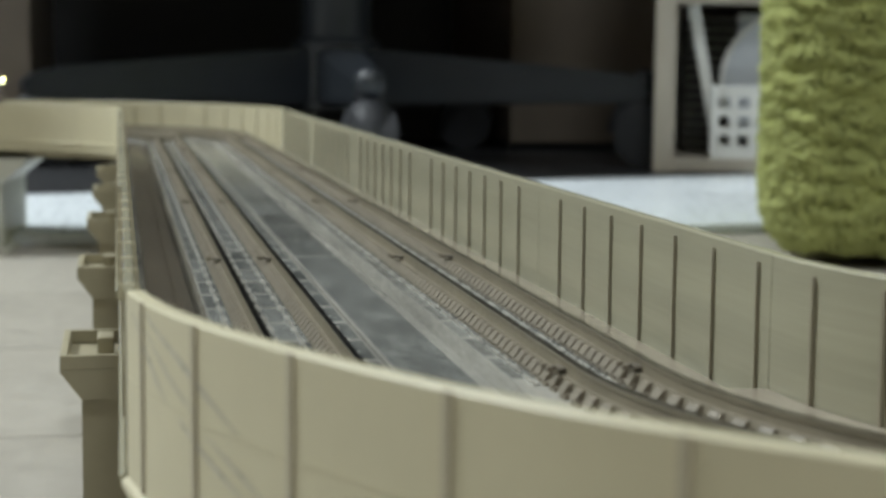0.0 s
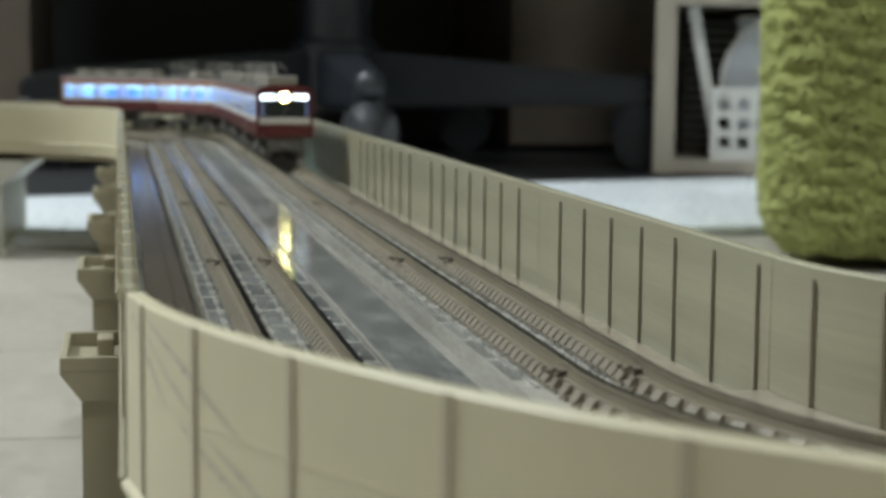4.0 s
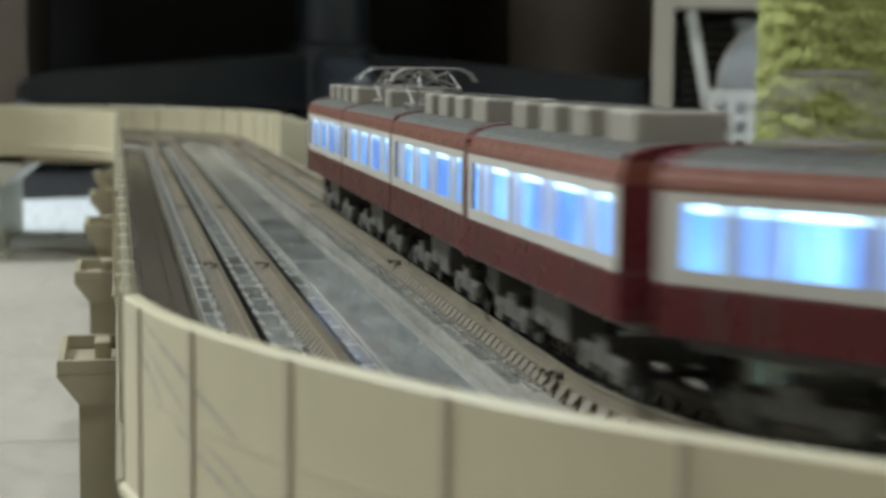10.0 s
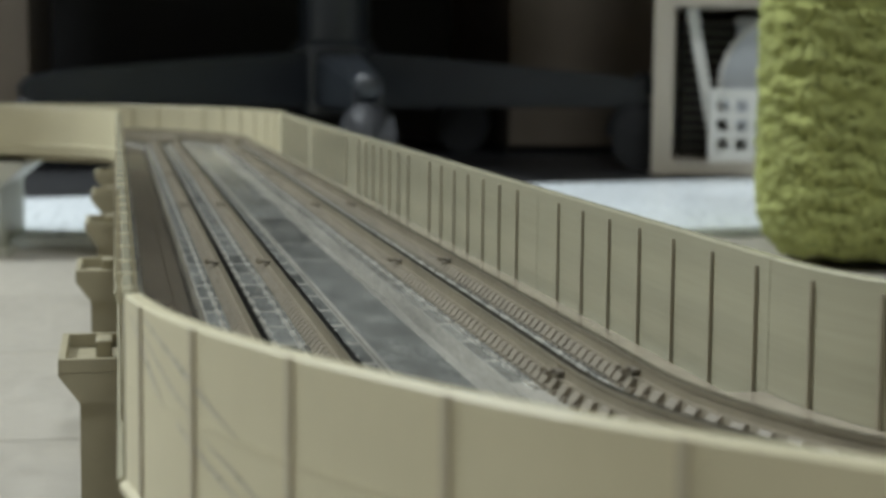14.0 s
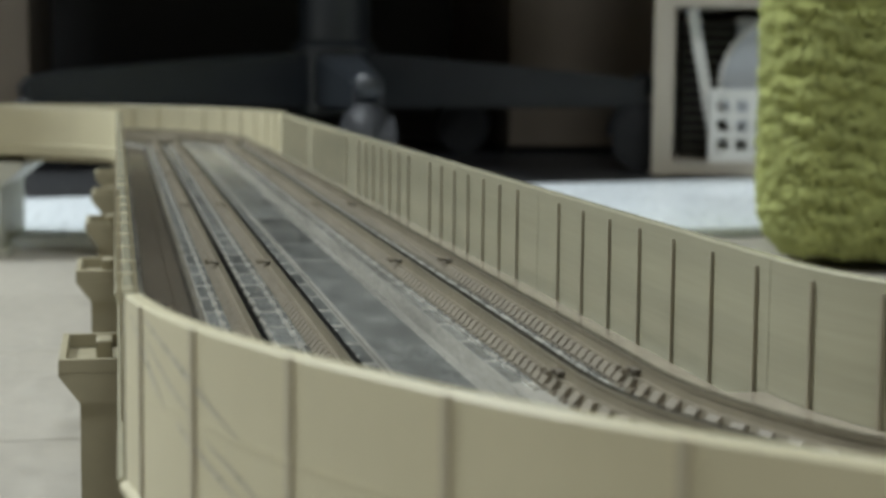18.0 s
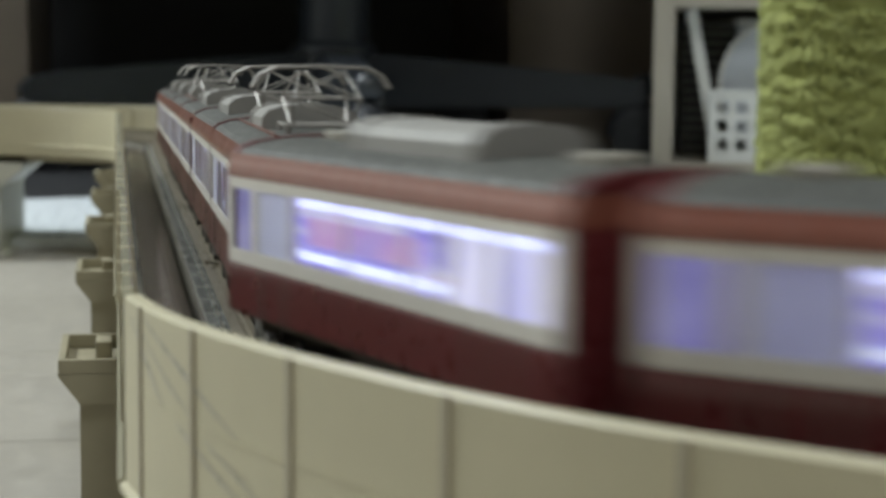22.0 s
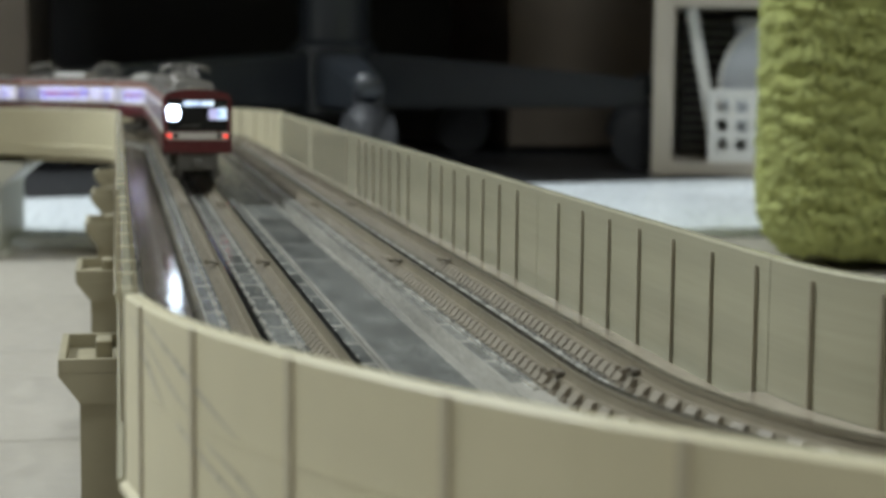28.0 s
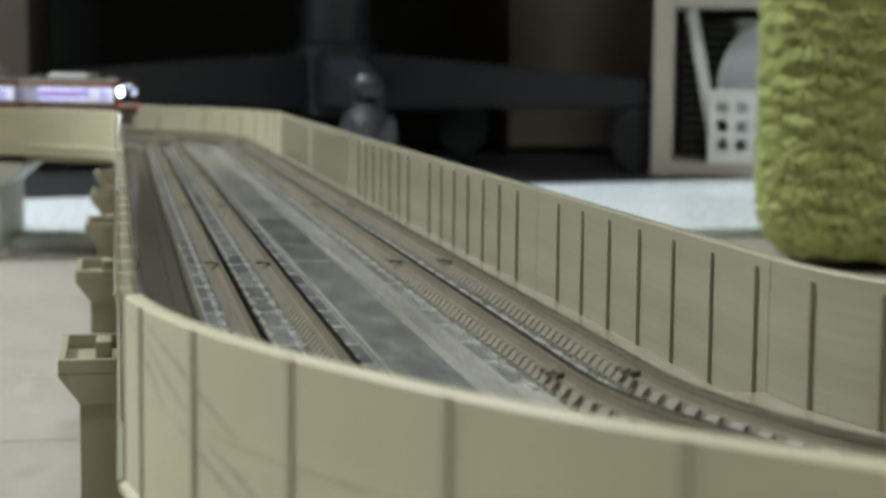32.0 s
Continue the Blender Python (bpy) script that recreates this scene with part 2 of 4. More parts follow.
def sweep(bm, outline, stations, closed=True, bend=C1[1], out=None):
    """Carry an outline of (offset, height) along the stations of the line."""
    rings = []
    for s in stations:
        ring = []
        for o, z in outline:
            x, y, _ = line(s, o - (out(s) if out else 0.0), bend)
            ring.append(bm.verts.new((x, y, z - FLOOR)))
        rings.append(ring)
    n = len(outline)
    for a, b in zip(rings, rings[1:]):
        for i in range(n if closed else n - 1):
            bm.faces.new((a[i], a[(i + 1) % n], b[(i + 1) % n], b[i]))
    if closed:
        bm.faces.new(rings[0][::-1])
        bm.faces.new(rings[-1])
    bmesh.ops.recalc_face_normals(bm, faces=bm.faces)
    return bm


def rect(o0, o1, z0, z1):
    return [(o0, z0), (o1, z0), (o1, z1), (o0, z1)]


WALL_IN, WALL_OUT, WALL_TOP, DECK = 41.9, 43.9, 13.1, -8.2


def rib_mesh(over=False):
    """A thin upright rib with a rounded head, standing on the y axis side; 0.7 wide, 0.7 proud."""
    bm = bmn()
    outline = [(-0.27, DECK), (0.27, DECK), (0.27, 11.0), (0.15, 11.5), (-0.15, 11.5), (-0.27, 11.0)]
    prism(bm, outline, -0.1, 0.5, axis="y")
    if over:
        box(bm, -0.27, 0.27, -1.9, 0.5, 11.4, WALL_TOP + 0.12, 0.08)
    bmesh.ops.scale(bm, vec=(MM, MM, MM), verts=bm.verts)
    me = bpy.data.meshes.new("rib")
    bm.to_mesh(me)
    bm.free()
    # One plastic: a shaded copy for the far wall, lit cream elsewhere.
    me.materials.append(CREAM if over else RIB_SHADED)
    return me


RIB = rib_mesh()
RIB_PALE = rib_mesh(True)


def small(name, mat, build):
    """A small mesh in plan units, to be shared by many parts."""
    bm = bmn()
    build(bm)
    bmesh.ops.scale(bm, vec=(MM, MM, MM), verts=bm.verts)
    me = bpy.data.meshes.new(name)
    bm.to_mesh(me)
    bm.free()
    me.materials.append(mat)
    return me


PLATE_IN = small("plate", SLAB, lambda bm: box(bm, -3.0, 3.0, -7.6, 7.6, -0.5, 0.3, 0.12))
PLATE_OUT = small("plate", SLAB, lambda bm: box(bm, -1.7, 1.7, -7.6, 7.6, -0.5, 0.25, 0.12))
PANEL_MID = small("panel", SLAB, lambda bm: box(bm, -4.6, 4.6, -16.8, 16.8, -0.5, 0.25, 0.1))
SLEEPER = small("sleeper", CHAIRS, lambda bm: box(bm, -8.2, 8.2, -1.05, 1.05, -2.6, 0.3, 0.2))
JOIN_EAR = small("joiner_ear", CLIP_PALE, lambda bm: [box(bm, x - 0.45, x + 0.45, y - 0.5, y + 0.5, 0.1, 0.75, 0.12) for x, y in ((-2.0, -1.3), (-2.0, 1.3), (0.9, -1.2))])
JOIN = small("rail_joiner", JOINER, lambda bm: (box(bm, -0.8, 0.8, -1.5, 1.5, 0.0, 0.4, 0.1), box(bm, -1.3, -0.8, -0.6, 0.6, 0.0, 0.6, 0.1)))
JOINT = small("panel_joint", JOINT_TAN, lambda bm: box(bm, -0.5, 0.5, -0.2, 0.28, -7.3, WALL_TOP - 0.12, 0.1))


STOP = -19.5  # where the curved outer wall begins
STRAIGHT_STOP = -25.5  # and where the straight one ends


def section(s0, s1, ribs, label, joints=()):
    """One moulded length of viaduct with its two walls, deck, track slabs and rails."""
    curved = s0 < -1 or s1 > STRAIGHT + 1
    n = max(2, int(abs(s1 - s0) / 2.4)) if curved else 2
    st = [s0 + 0.15 + (s1 - s0 - 0.3) * i / n for i in range(n + 1)]
    if s0 < 1:
        st = sorted(st + [(RAIL_BEND - C1[1])]) if s0 < RAIL_BEND - C1[1] < s1 else st
    x, y, h = line((s0 + s1) / 2, 0)
    top = tagged(new("viaduct_section"), label, "viaduct", "sections of the viaduct")
    top.matrix_world = Matrix.Translation((x * MM, y * MM, 0))
    shift = Matrix.Translation((-x * MM, -y * MM, 0))

    def piece(name, outline, mat, parent, lab="", bend=C1[1], run=None, out=None):
        ob = part(name, sweep(bmn(), outline, run or st, bend=bend, out=out), mat, parent, lab)
        ob.data.transform(shift)
        return ob

    def stand(name, me, parent, s, o, z, bend=C1[1], turn=0.0, lab=""):
        px, py, hd = line(s, o, bend)
        m = Matrix.Translation((px * MM, py * MM, (z - FLOOR) * MM)) @ Matrix.Rotation(radians(hd + turn), 4, "Z")
        return share(name, me, parent, shift @ m, lab)

    ballast = s1 > STRAIGHT + 1
    bent = s1 < 1
    b = 0.2 if s1 > STRAIGHT + 1 else -4.0
    b = min(b, -2.6) if ballast and s1 > STRAIGHT + 1 else b
    piece("deck", rect(-WALL_IN, WALL_IN, -13.0, DECK), CONCRETE, top, "grey moulded deck")
    piece("girder", [(-27, -17.7), (27, -17.7), (31, -13.1), (-31, -13.1)], CREAM_DARK, top)
    for side in (-1, 1):
        near = 0.9 if side < 0 and s1 < 1 else 0.0
        a, c = side * (WALL_IN - near), side * (WALL_OUT - near - (0.7 if side < 0 and s0 == 0 else 0.0))
        out = [(a, -13.0), (c, -13.0), (c, -9.0), (c + side * 0.7, -8.6), (c + side * 0.7, -7.8), (c, -7.4), (c, WALL_TOP - 0.25),
               (c - side * 0.25, WALL_TOP), (a + side * 0.25, WALL_TOP), (a, WALL_TOP - 0.25)]
        if side < 0:
            out = out[::-1]
        # the outer straight wall runs on a little past the bend, where the curved one takes over
        first, bow = s0 == 0 and side < 0, side < 0 and s1 < 1
        run = [STRAIGHT_STOP] + st if first else [v for v in st if v < STOP - 0.2] + [STOP - 0.1] if bow and s1 > STOP else None
        wall_bend = STRAIGHT_STOP + C1[1] - 0.5 if first else C1[1]
        wall = piece("wall", out, CREAM if s1 > STRAIGHT + 1 or side < 0 and s1 < 1 else CREAM_DIMMED, top, "cream wall panel with upright ribs", wall_bend, run, spread if bow else None)
        for s in ribs + [4.5 - C1[1], -9.0 - C1[1]] if first else () if bow else ribs:
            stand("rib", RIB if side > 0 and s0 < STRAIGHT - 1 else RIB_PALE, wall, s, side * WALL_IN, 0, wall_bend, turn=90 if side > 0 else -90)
        for s in () if side < 0 and s0 > STRAIGHT - 1 else (joints or ribs) if side < 0 else ribs:
            stand("panel_joint", JOINT, wall, s, c - (spread(s) if bow else 0.0), 0, turn=-90 if side > 0 else 90)
        z = 3.6
        e = c + side * 0.06
        piece("panel_line", [(c - side * 0.3, z), (e, z), (e, z + 0.28), (c - side * 0.3, z + 0.28)][::side], CREAM, wall, "", wall_bend, run, spread if bow else None)
    mid = s1 - s0
    for k in (0, 1):
        c = (-18.5, 18.5)[k]
        low = b - 2.6 if ballast else b
        bed = piece("track_bed", [(c - 12.0, DECK), (c + 12.0, DECK), (c + 11.0, low), (c - 11.0, low)], CONCRETE, top,
                    "glossy grey mottled slab bed", RAIL_BEND)
        if ballast:
            m = int(mid * (RC - c if s0 < 0 else RC + c) / RC / 5.0) if abs(s0) < QUARTER + 1 or s1 < STRAIGHT + QUARTER + 1 else int(mid / 5.0)
            for j in range(m):
                stand("sleeper", SLEEPER, bed, s0 + (j + 0.5) * mid / m, c, b + 0.1, RAIL_BEND)
        else:
            m = 0 if bent else round(mid / 17.5)
            for j in range(m):
                s = s1 - (j + 0.5) * 17.5
                stand("plate", PLATE_IN, bed, s, c, b - 0.2, RAIL_BEND)
                for o in (-9.0, 9.0):
                    stand("plate", PLATE_OUT, bed, s, c + o, b - 0.17, RAIL_BEND)
        for r in (c - 5.1, c + 5.1):
            piece("rail_base", [(r - 1.2, b), (r + 1.2, b), (r + 1.0, b + 1.1), (r - 1.0, b + 1.1)] if ballast else
                  [(r - 1.6, b), (r + 1.6, b), (r + 1.0, b + 2.1), (r - 1.0, b + 2.1)], CHAIRS, top, "", RAIL_BEND)
            rail = piece("rail", [(r - 0.7, b + 1.1), (r + 0.7, b + 1.1), (r + 0.45, min(b + 2.5, -0.9)), (r + 0.3, -0.8), (r + 0.5, -0.7),
                                  (r + 0.5, -0.12), (r - 0.5, -0.12), (r - 0.5, -0.7), (r - 0.3, -0.8), (r - 0.45, min(b + 2.5, -0.9))],
                         RAIL_SIDE, top, "brown rail", RAIL_BEND)
            piece("rail_head", rect(r - 0.45, r + 0.45, -0.1, 0.0), RAIL_TOP, rail, "bright rail head", RAIL_BEND)
            stand("rail_joiner", JOIN, rail, s1 - 1.6, r - 0.7, -1.5, RAIL_BEND, lab="dark rail joiner")
            stand("joiner_ear", JOIN_EAR, rail, s1 - 1.6, r - 0.7, -1.6, RAIL_BEND, lab="pale ears of the joiner")
            if ballast:
                continue
            # a dark strip for the rail's shadow right of its foot, and wedge-shaped clips against its other side
            piece("rail_shade_strip", [(r + 1.65, b - 0.2), (r + 2.5, b - 0.2), (r + 2.5, b + 0.3), (r + 1.65, b + 0.3)], RAIL_SHADE, bed, "", RAIL_BEND)
            bm = bmn()
            wide = 1.15 if bent else 1.0
            m = int(mid * (RC - r) / RC / 4.7) if bent else int(mid / 3.5)
            for j in range(m):
                s = s0 + (j + 0.5) * mid / m
                px, py, hd = line(s, r, RAIL_BEND)
                turn = Matrix.Translation((px, py, -FLOOR)) @ Matrix.Rotation(radians(hd), 4, "Z")
                for tilt in (-1, 1):
                    # two slanted fins, one above the other
                    lo, hi = (b - 0.1, b + 0.7) if tilt < 0 else (b + 0.6, b + 1.9)
                    fin = [(-2.5, lo), (-0.9, lo), (-0.7, hi), (-1.5 if tilt > 0 else -2.1, hi)]
                    y0 = (-1.05 if bent else -1.4) * wide + 0.35 * tilt
                    vs = [[bm.verts.new(turn @ Vector((u, y, z))) for u, z in fin] for y in (y0, y0 + (2.1 if bent else 2.75) * wide)]
                    for i in range(4):
                        bm.faces.new((vs[0][i], vs[0][(i + 1) % 4], vs[1][(i + 1) % 4], vs[1][i]))
                    bm.faces.new(vs[0][::-1])
                    bm.faces.new(vs[1])
            bmesh.ops.recalc_face_normals(bm, faces=bm.faces)
            if not bent:
                # pale studs along the edges of the slabs
                sm = bmn()
                for j in range(int(mid / 2.2)):
                    s = s0 + (j + 0.5) * 2.2
                    for o in (-3.5, 3.1):
                        px, py, hd = line(s, r + o + 0.12 * math.sin(j * 2.3 + r), RAIL_BEND)
                        w = 0.32 + 0.16 * math.sin(j * 5.1 + o)
                        box(sm, px - w, px + w, py - w, py + w, b - FLOOR - 0.1, b - FLOOR + 0.28)
                studs = tagged(part("stud", sm, STUD, bed), "row of small pale studs", kind="stuff")
                studs.data.transform(shift)
            clips = tagged(part("rail_clip", bm, CLIP_PALE, rail), "row of pale rail clips", kind="stuff")
            clips.data.transform(shift)
    piece("centre_path", [(-6.4, DECK), (6.4, DECK), (5.8, -5.4), (-5.8, -5.4)], CONCRETE, top, "", RAIL_BEND)
    m = max(1, round(mid / 35))
    for j in range(m):
        stand("panel", PANEL_MID, top, s0 + (j + 0.5) * mid / m, -0.6, -5.57, RAIL_BEND, lab="dark mottled deck panel")
    for side in (-1, 1):
        if bent and side > 0:
            piece("cable_trough", rect(30.8, WALL_IN - 0.2, DECK, -5.0), TROUGH, top, "dark brown cable trough")
            continue
        for a, c, z in ((30.8, 33.0, -6.5), (33.05, 33.5, -5.9), (33.55, 38.5, -6.3)):
            piece("cable_trough", rect(min(side * a, side * c), max(side * a, side * c), DECK, z), TROUGH, top, "dark brown cable trough")
    return top


def straight_ribs(s0, k0=1, k1=8, step=17.5):
    return [s0 + step * k for k in range(k0, k1)]


# straight lengths, joints at 140 mm
LABEL_S = "cream and grey plastic viaduct length with double track"
JOINTS = (-25.9, -37.9, -51.4, -66.7, -82.8, -99.0, -115.0, -131.0, -147.0, -163.0, -179.0)
LABEL_C = "curved cream plastic viaduct length with double track"
for i in range(5):
    y0 = 140.0 * i if i else C1[1]
    ribs = [140.0 * i + 17.5 * k - C1[1] for k in range(1, 8)]
    section(y0 - C1[1], 140.0 * (i + 1) - C1[1], ribs, LABEL_S)
for i in range(2):
    a, b = -QUARTER * i / 2, -QUARTER * (i + 1) / 2
    made = section(b, a, [-18.5 - 21.0 * k for k in range(9) if b < -18.5 - 21.0 * k < a], LABEL_C, [v for v in JOINTS if b < v < a])
    NEAR_CURVE = made if i == 0 else NEAR_CURVE
    a, b = STRAIGHT + QUARTER * i / 2, STRAIGHT + QUARTER * (i + 1) / 2
    section(a, b, [a + (b - a) * k / 7 for k in range(1, 7)], LABEL_C)
for i in range(7):
    a = -QUARTER - 140 * i
    section(a - 140, a, straight_ribs(a - 140), LABEL_S)
for i in range(5):
    a = STRAIGHT + QUARTER + 140 * i
    section(a, a + 140, straight_ribs(a), LABEL_S)


# ---- faint curved grey streaks on the outside of the near curve ----
def streak(path, wide):
    """A thin film along a path of (distance along the line, height) on the outer wall."""
    o = -(WALL_OUT - 0.9) - 0.03
    bm = bmn()
    rings = []
    n = 14
    for i in range(n + 1):
        u = i / n * (len(path) - 1)
        k = min(int(u), len(path) - 2)
        (sa, za), (sb, zb) = path[k], path[k + 1]
        s, z = sa + (sb - sa) * (u - k), za + (zb - za) * (u - k)
        w = wide * (0.25 + 0.75 * math.sin(math.pi * min(1, (i + 0.6) / n)))
        ring = []
        for ds, dd in ((-w, 0), (w, 0), (w, -0.03), (-w, -0.03)):
            px, py, _ = line(s + ds, o + dd - spread(s))
            ring.append(bm.verts.new((px, py, z - FLOOR)))
        rings.append(ring)
    for a, b in zip(rings, rings[1:]):
        for i in range(4):
            bm.faces.new((a[i], a[(i + 1) % 4], b[(i + 1) % 4], b[i]))
    bm.faces.new(rings[0][::-1])
    bm.faces.new(rings[-1])
    bmesh.ops.recalc_face_normals(bm, faces=bm.faces)
    ob = part("streak", bm, STREAK, NEAR_CURVE, "faint grey streak on the cream wall")
    ob.data.transform(Matrix.Translation(-NEAR_CURVE.matrix_world.translation))
    return ob


for path, wide in ((((-27.0, 12.0), (-34.9, 9.0), (-39.4, 6.7), (-44.7, 4.0)), 0.75), (((-22.7, 11.2), (-28.5, 7.0), (-32.2, 3.8)), 0.45),
                   (((-26.9, 10.2), (-34.2, 6.0), (-38.3, 4.0)), 0.4), (((-34.8, 3.1), (-40.9, 0.1), (-46.0, -2.2)), 0.7), (((-40.0, 2.6), (-44.5, 0.6), (-48.5, -1.5)), 0.5)):
    streak(path, wide)

# ---- piers ----
def pier():
    top = tagged(new("viaduct_pier"), "tan plastic pier with a hollow flared cap under the viaduct", "pier", "piers of the viaduct")
    h = -17.8 - FLOOR
    bm = bmn()
    for x0, x1 in ((-53, 53),):
        box(bm, x0, x1, -12, 12, 0, 2.0, 0.3)
    prism(bm, [(-51, 2), (51, 2), (51, h - 8.5), (-51, h - 8.5)], -14.5, 14.5)
    part("column", bm, PIER_TAN, top)
    D = 16.0
    bm = bmn()
    prism(bm, [(-51, h - 8.5), (51, h - 8.5), (55, h - 3.2), (55, h - 2.8), (-55, h - 2.8), (-55, h - 3.2)], -D, D)
    part("cap_flare", bm, PIER_TAN, top)
    for name, b in (("cap_front", (-55, 55, -D, -D + 1.4)), ("cap_back", (-55, 55, D - 1.4, D)), ("cap_side", (-55, -53.6, -D + 1.4, D - 1.4)),
                    ("cap_side", (53.6, 55, -D + 1.4, D - 1.4))):
        part(name, box(bmn(), b[0], b[1], b[2], b[3], h - 2.8, h, 0.2), PIER_TAN, top)
    for x in (-46.5, 46.5):
        part("clip", box(bmn(), x - 1.6, x + 1.6, -4, 4, h - 2.8, h + 1.5, 0.4), PIER_TAN, top)
    return top


def hammer_pier():
    """A slim pier whose head spreads along the line."""
    top = tagged(new("viaduct_pier"), "plastic pier with a spreading hammerhead under the far curve, mat light in its colour", "pier", "piers of the viaduct")
    h = -17.8 - FLOOR
    part("column", prism(bmn(), [(-5, 2), (5, 2), (5, h - 14), (-5, h - 14)], -44, 44, axis="x"), PIER_MAT_LIT, top)
    part("foot", box(bmn(), -48, 48, -9, 9, 0, 2.0, 0.3), PIER_MAT_LIT, top)
    part("cap_flare", prism(bmn(), [(-5, h - 14), (5, h - 14), (18, h - 3), (18, h), (-18, h), (-18, h - 3)], -46, 46, axis="x"), PIER_MAT_LIT, top)
    return top


far_pier = hammer_pier()
x, y, hd = line(STRAIGHT + QUARTER - 12, 0)
far_pier.matrix_world = Matrix.Translation((x * MM, y * MM, 0)) @ Matrix.Rotation(radians(hd), 4, "Z")
first = pier()
first.matrix_world = Matrix.Translation((0, 140 * MM, 0))
for s in [280 - C1[1], 420 - C1[1], 560 - C1[1], 700 - C1[1], -QUARTER * 0.6, -QUARTER - 20, -QUARTER - 280, -QUARTER - 560, -QUARTER - 840,
          STRAIGHT + QUARTER + 280, STRAIGHT + QUARTER + 560]:
    x, y, hd = line(s, 0)
    copy_thing(first, Matrix.Translation((x * MM, y * MM, 0)) @ Matrix.Rotation(radians(hd), 4, "Z"))


# ---- the room ----
FLOORING = material("pale_wood_floor", (0.40, 0.375, 0.325), 0.38, vary=0.12, size=9, bump=0.05, bump_size=300, rand=0.2)
MAT_CLOTH = material("pale_blue_white_mat", (0.80, 0.86, 0.9), 0.3, vary=0.06, size=12)
WALLPAPER = material("off_white_wallpaper", (0.46, 0.45, 0.415), 0.85, vary=0.05, size=8, bump=0.1, bump_size=400)
BROWN_BOARD = material("dark_brown_board", (0.13, 0.105, 0.08), 0.6, vary=0.2, size=10)
CEILING = material("white_ceiling_paper", (0.7, 0.69, 0.66), 0.9, vary=0.04, size=8)
DESK_WOOD = material("dark_brown_veneer", (0.055, 0.044, 0.033), 0.45, vary=0.2, size=12)
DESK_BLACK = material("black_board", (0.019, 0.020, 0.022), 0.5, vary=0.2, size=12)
SHELF_WOOD = material("pale_greige_board", (0.46, 0.42, 0.35), 0.45, vary=0.08, size=15)
CHAIR_BLACK = material("black_nylon", (0.015, 0.0185, 0.023), 0.36, vary=0.15, size=40, bump=0.08, bump_size=1500)
CHAIR_GREY = material("dark_grey_castor", (0.011, 0.0125, 0.016), 0.6, vary=0.15, size=40)
BASKET_WHITE = material("white_basket_plastic", (0.78, 0.78, 0.75), 0.4, vary=0.04, size=40)
PALE_GREY = material("pale_grey_plastic", (0.54, 0.57, 0.61), 0.4, vary=0.06, size=30)
CASE_DARK = material("dark_case_plastic", (0.03, 0.028, 0.026), 0.3, vary=0.2, size=30, rand=0.3)
CASE_PALE = material("pale_case_edge", (0.3, 0.29, 0.27), 0.4, vary=0.2, size=30)
CHENILLE = material("yellow_green_chenille", (0.36, 0.39, 0.135), 0.9, vary=0.22, size=60, bump=0.3, bump_size=1500)
CHENILLE_BASE = material("dark_green_backing", (0.38, 0.40, 0.14), 0.9, vary=0.2, size=60)


def slab(name, x0, x1, y0, y1, z0, z1, mat, label, category="", kind="structure", bevel=0.0):
    ob = part(name, box(bmn(), x0, x1, y0, y1, z0, z1, bevel), mat)
    return tagged(ob, label, category, kind=kind)


floor = slab("floor", -2900, 2000, -1400, 2300, -30, -2, DESK_WOOD, "pale wooden plank floor", "floor")
rows = 24
for i in range(rows):
    y0 = -1400 + i * 3700 / rows
    cuts = [-2900, -1250 + 430 * ((i * 7) % 5) / 2, 600 + 310 * ((i * 3) % 4), 2000]
    for x0, x1 in zip(cuts, cuts[1:]):
        ob = part("plank", box(bmn(), x0 + 0.5, x1 - 0.5, y0 + 0.5, y0 + 3700 / rows - 0.5, -2, 0, 0.3), FLOORING, floor)
slab("wall_north", -2900, 2000, 2300, 2400, -2, 2600, WALLPAPER, "plain off-white papered wall", "wall")
# The south wall is unseen and made dark to bounce less light.
slab("wall_south", -2900, 2000, -1500, -1400, -2, 2600, BROWN_BOARD, "plain unseen wall, dark to cut bounced light", "wall")
slab("wall_east", 2000, 2100, -1500, 2400, -2, 2600, WALLPAPER, "plain off-white papered wall", "wall")
slab("wall_west", -3000, -2900, -1500, 2400, -2, 2600, WALLPAPER, "plain off-white papered wall", "wall")
slab("ceiling", -3000, 2100, -1500, 2400, 2600, 2680, CEILING, "white papered ceiling", "ceiling")
DIFFUSER = glow("lit_diffuser", (1, 0.95, 0.85), 4.0)
# The second fixture only carries the added fill; neither is in view.
for (x, y), wide, power in LAMPS:
    light = tagged(new("ceiling_light"), "round flat unseen ceiling light with a white diffuser", "ceiling light", "ceiling lights")
    light.matrix_world = Matrix.Translation((x, y, 2.255))
    part("housing", cyl(bmn(), 0, 0, 24, wide * 575, 32, n=40), CEILING, light)
    part("diffuser", cyl(bmn(), 0, 0, 2, wide * 540, 10, n=40), DIFFUSER, light)
# A black sheet stands in for the shade under the desk and chair.
rug = slab("desk_shade_sheet", -420, 620, 0, 800, 7.02, 7.8, DESK_BLACK, "flat black sheet on the mat for the shade under the desk and chair", "rug", "thing")
mat = slab("floor_mat", -900, 900, -240, 1100, 0, 7, MAT_CLOTH, "smooth pale bluish white floor mat", "mat", "thing", 1.5)

mat.matrix_world = Matrix.Translation((20 * MM, 1060 * MM, 0)) @ Matrix.Rotation(radians(4), 4, "Z")
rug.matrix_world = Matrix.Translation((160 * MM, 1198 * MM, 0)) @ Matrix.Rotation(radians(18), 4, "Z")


# ---- desk with its dark knee space ----
desk = tagged(new("desk"), "dark brown veneered desk with a black back panel", "desk")
desk.matrix_world = Matrix.Translation((180 * MM, 1780 * MM, 7.8 * MM))
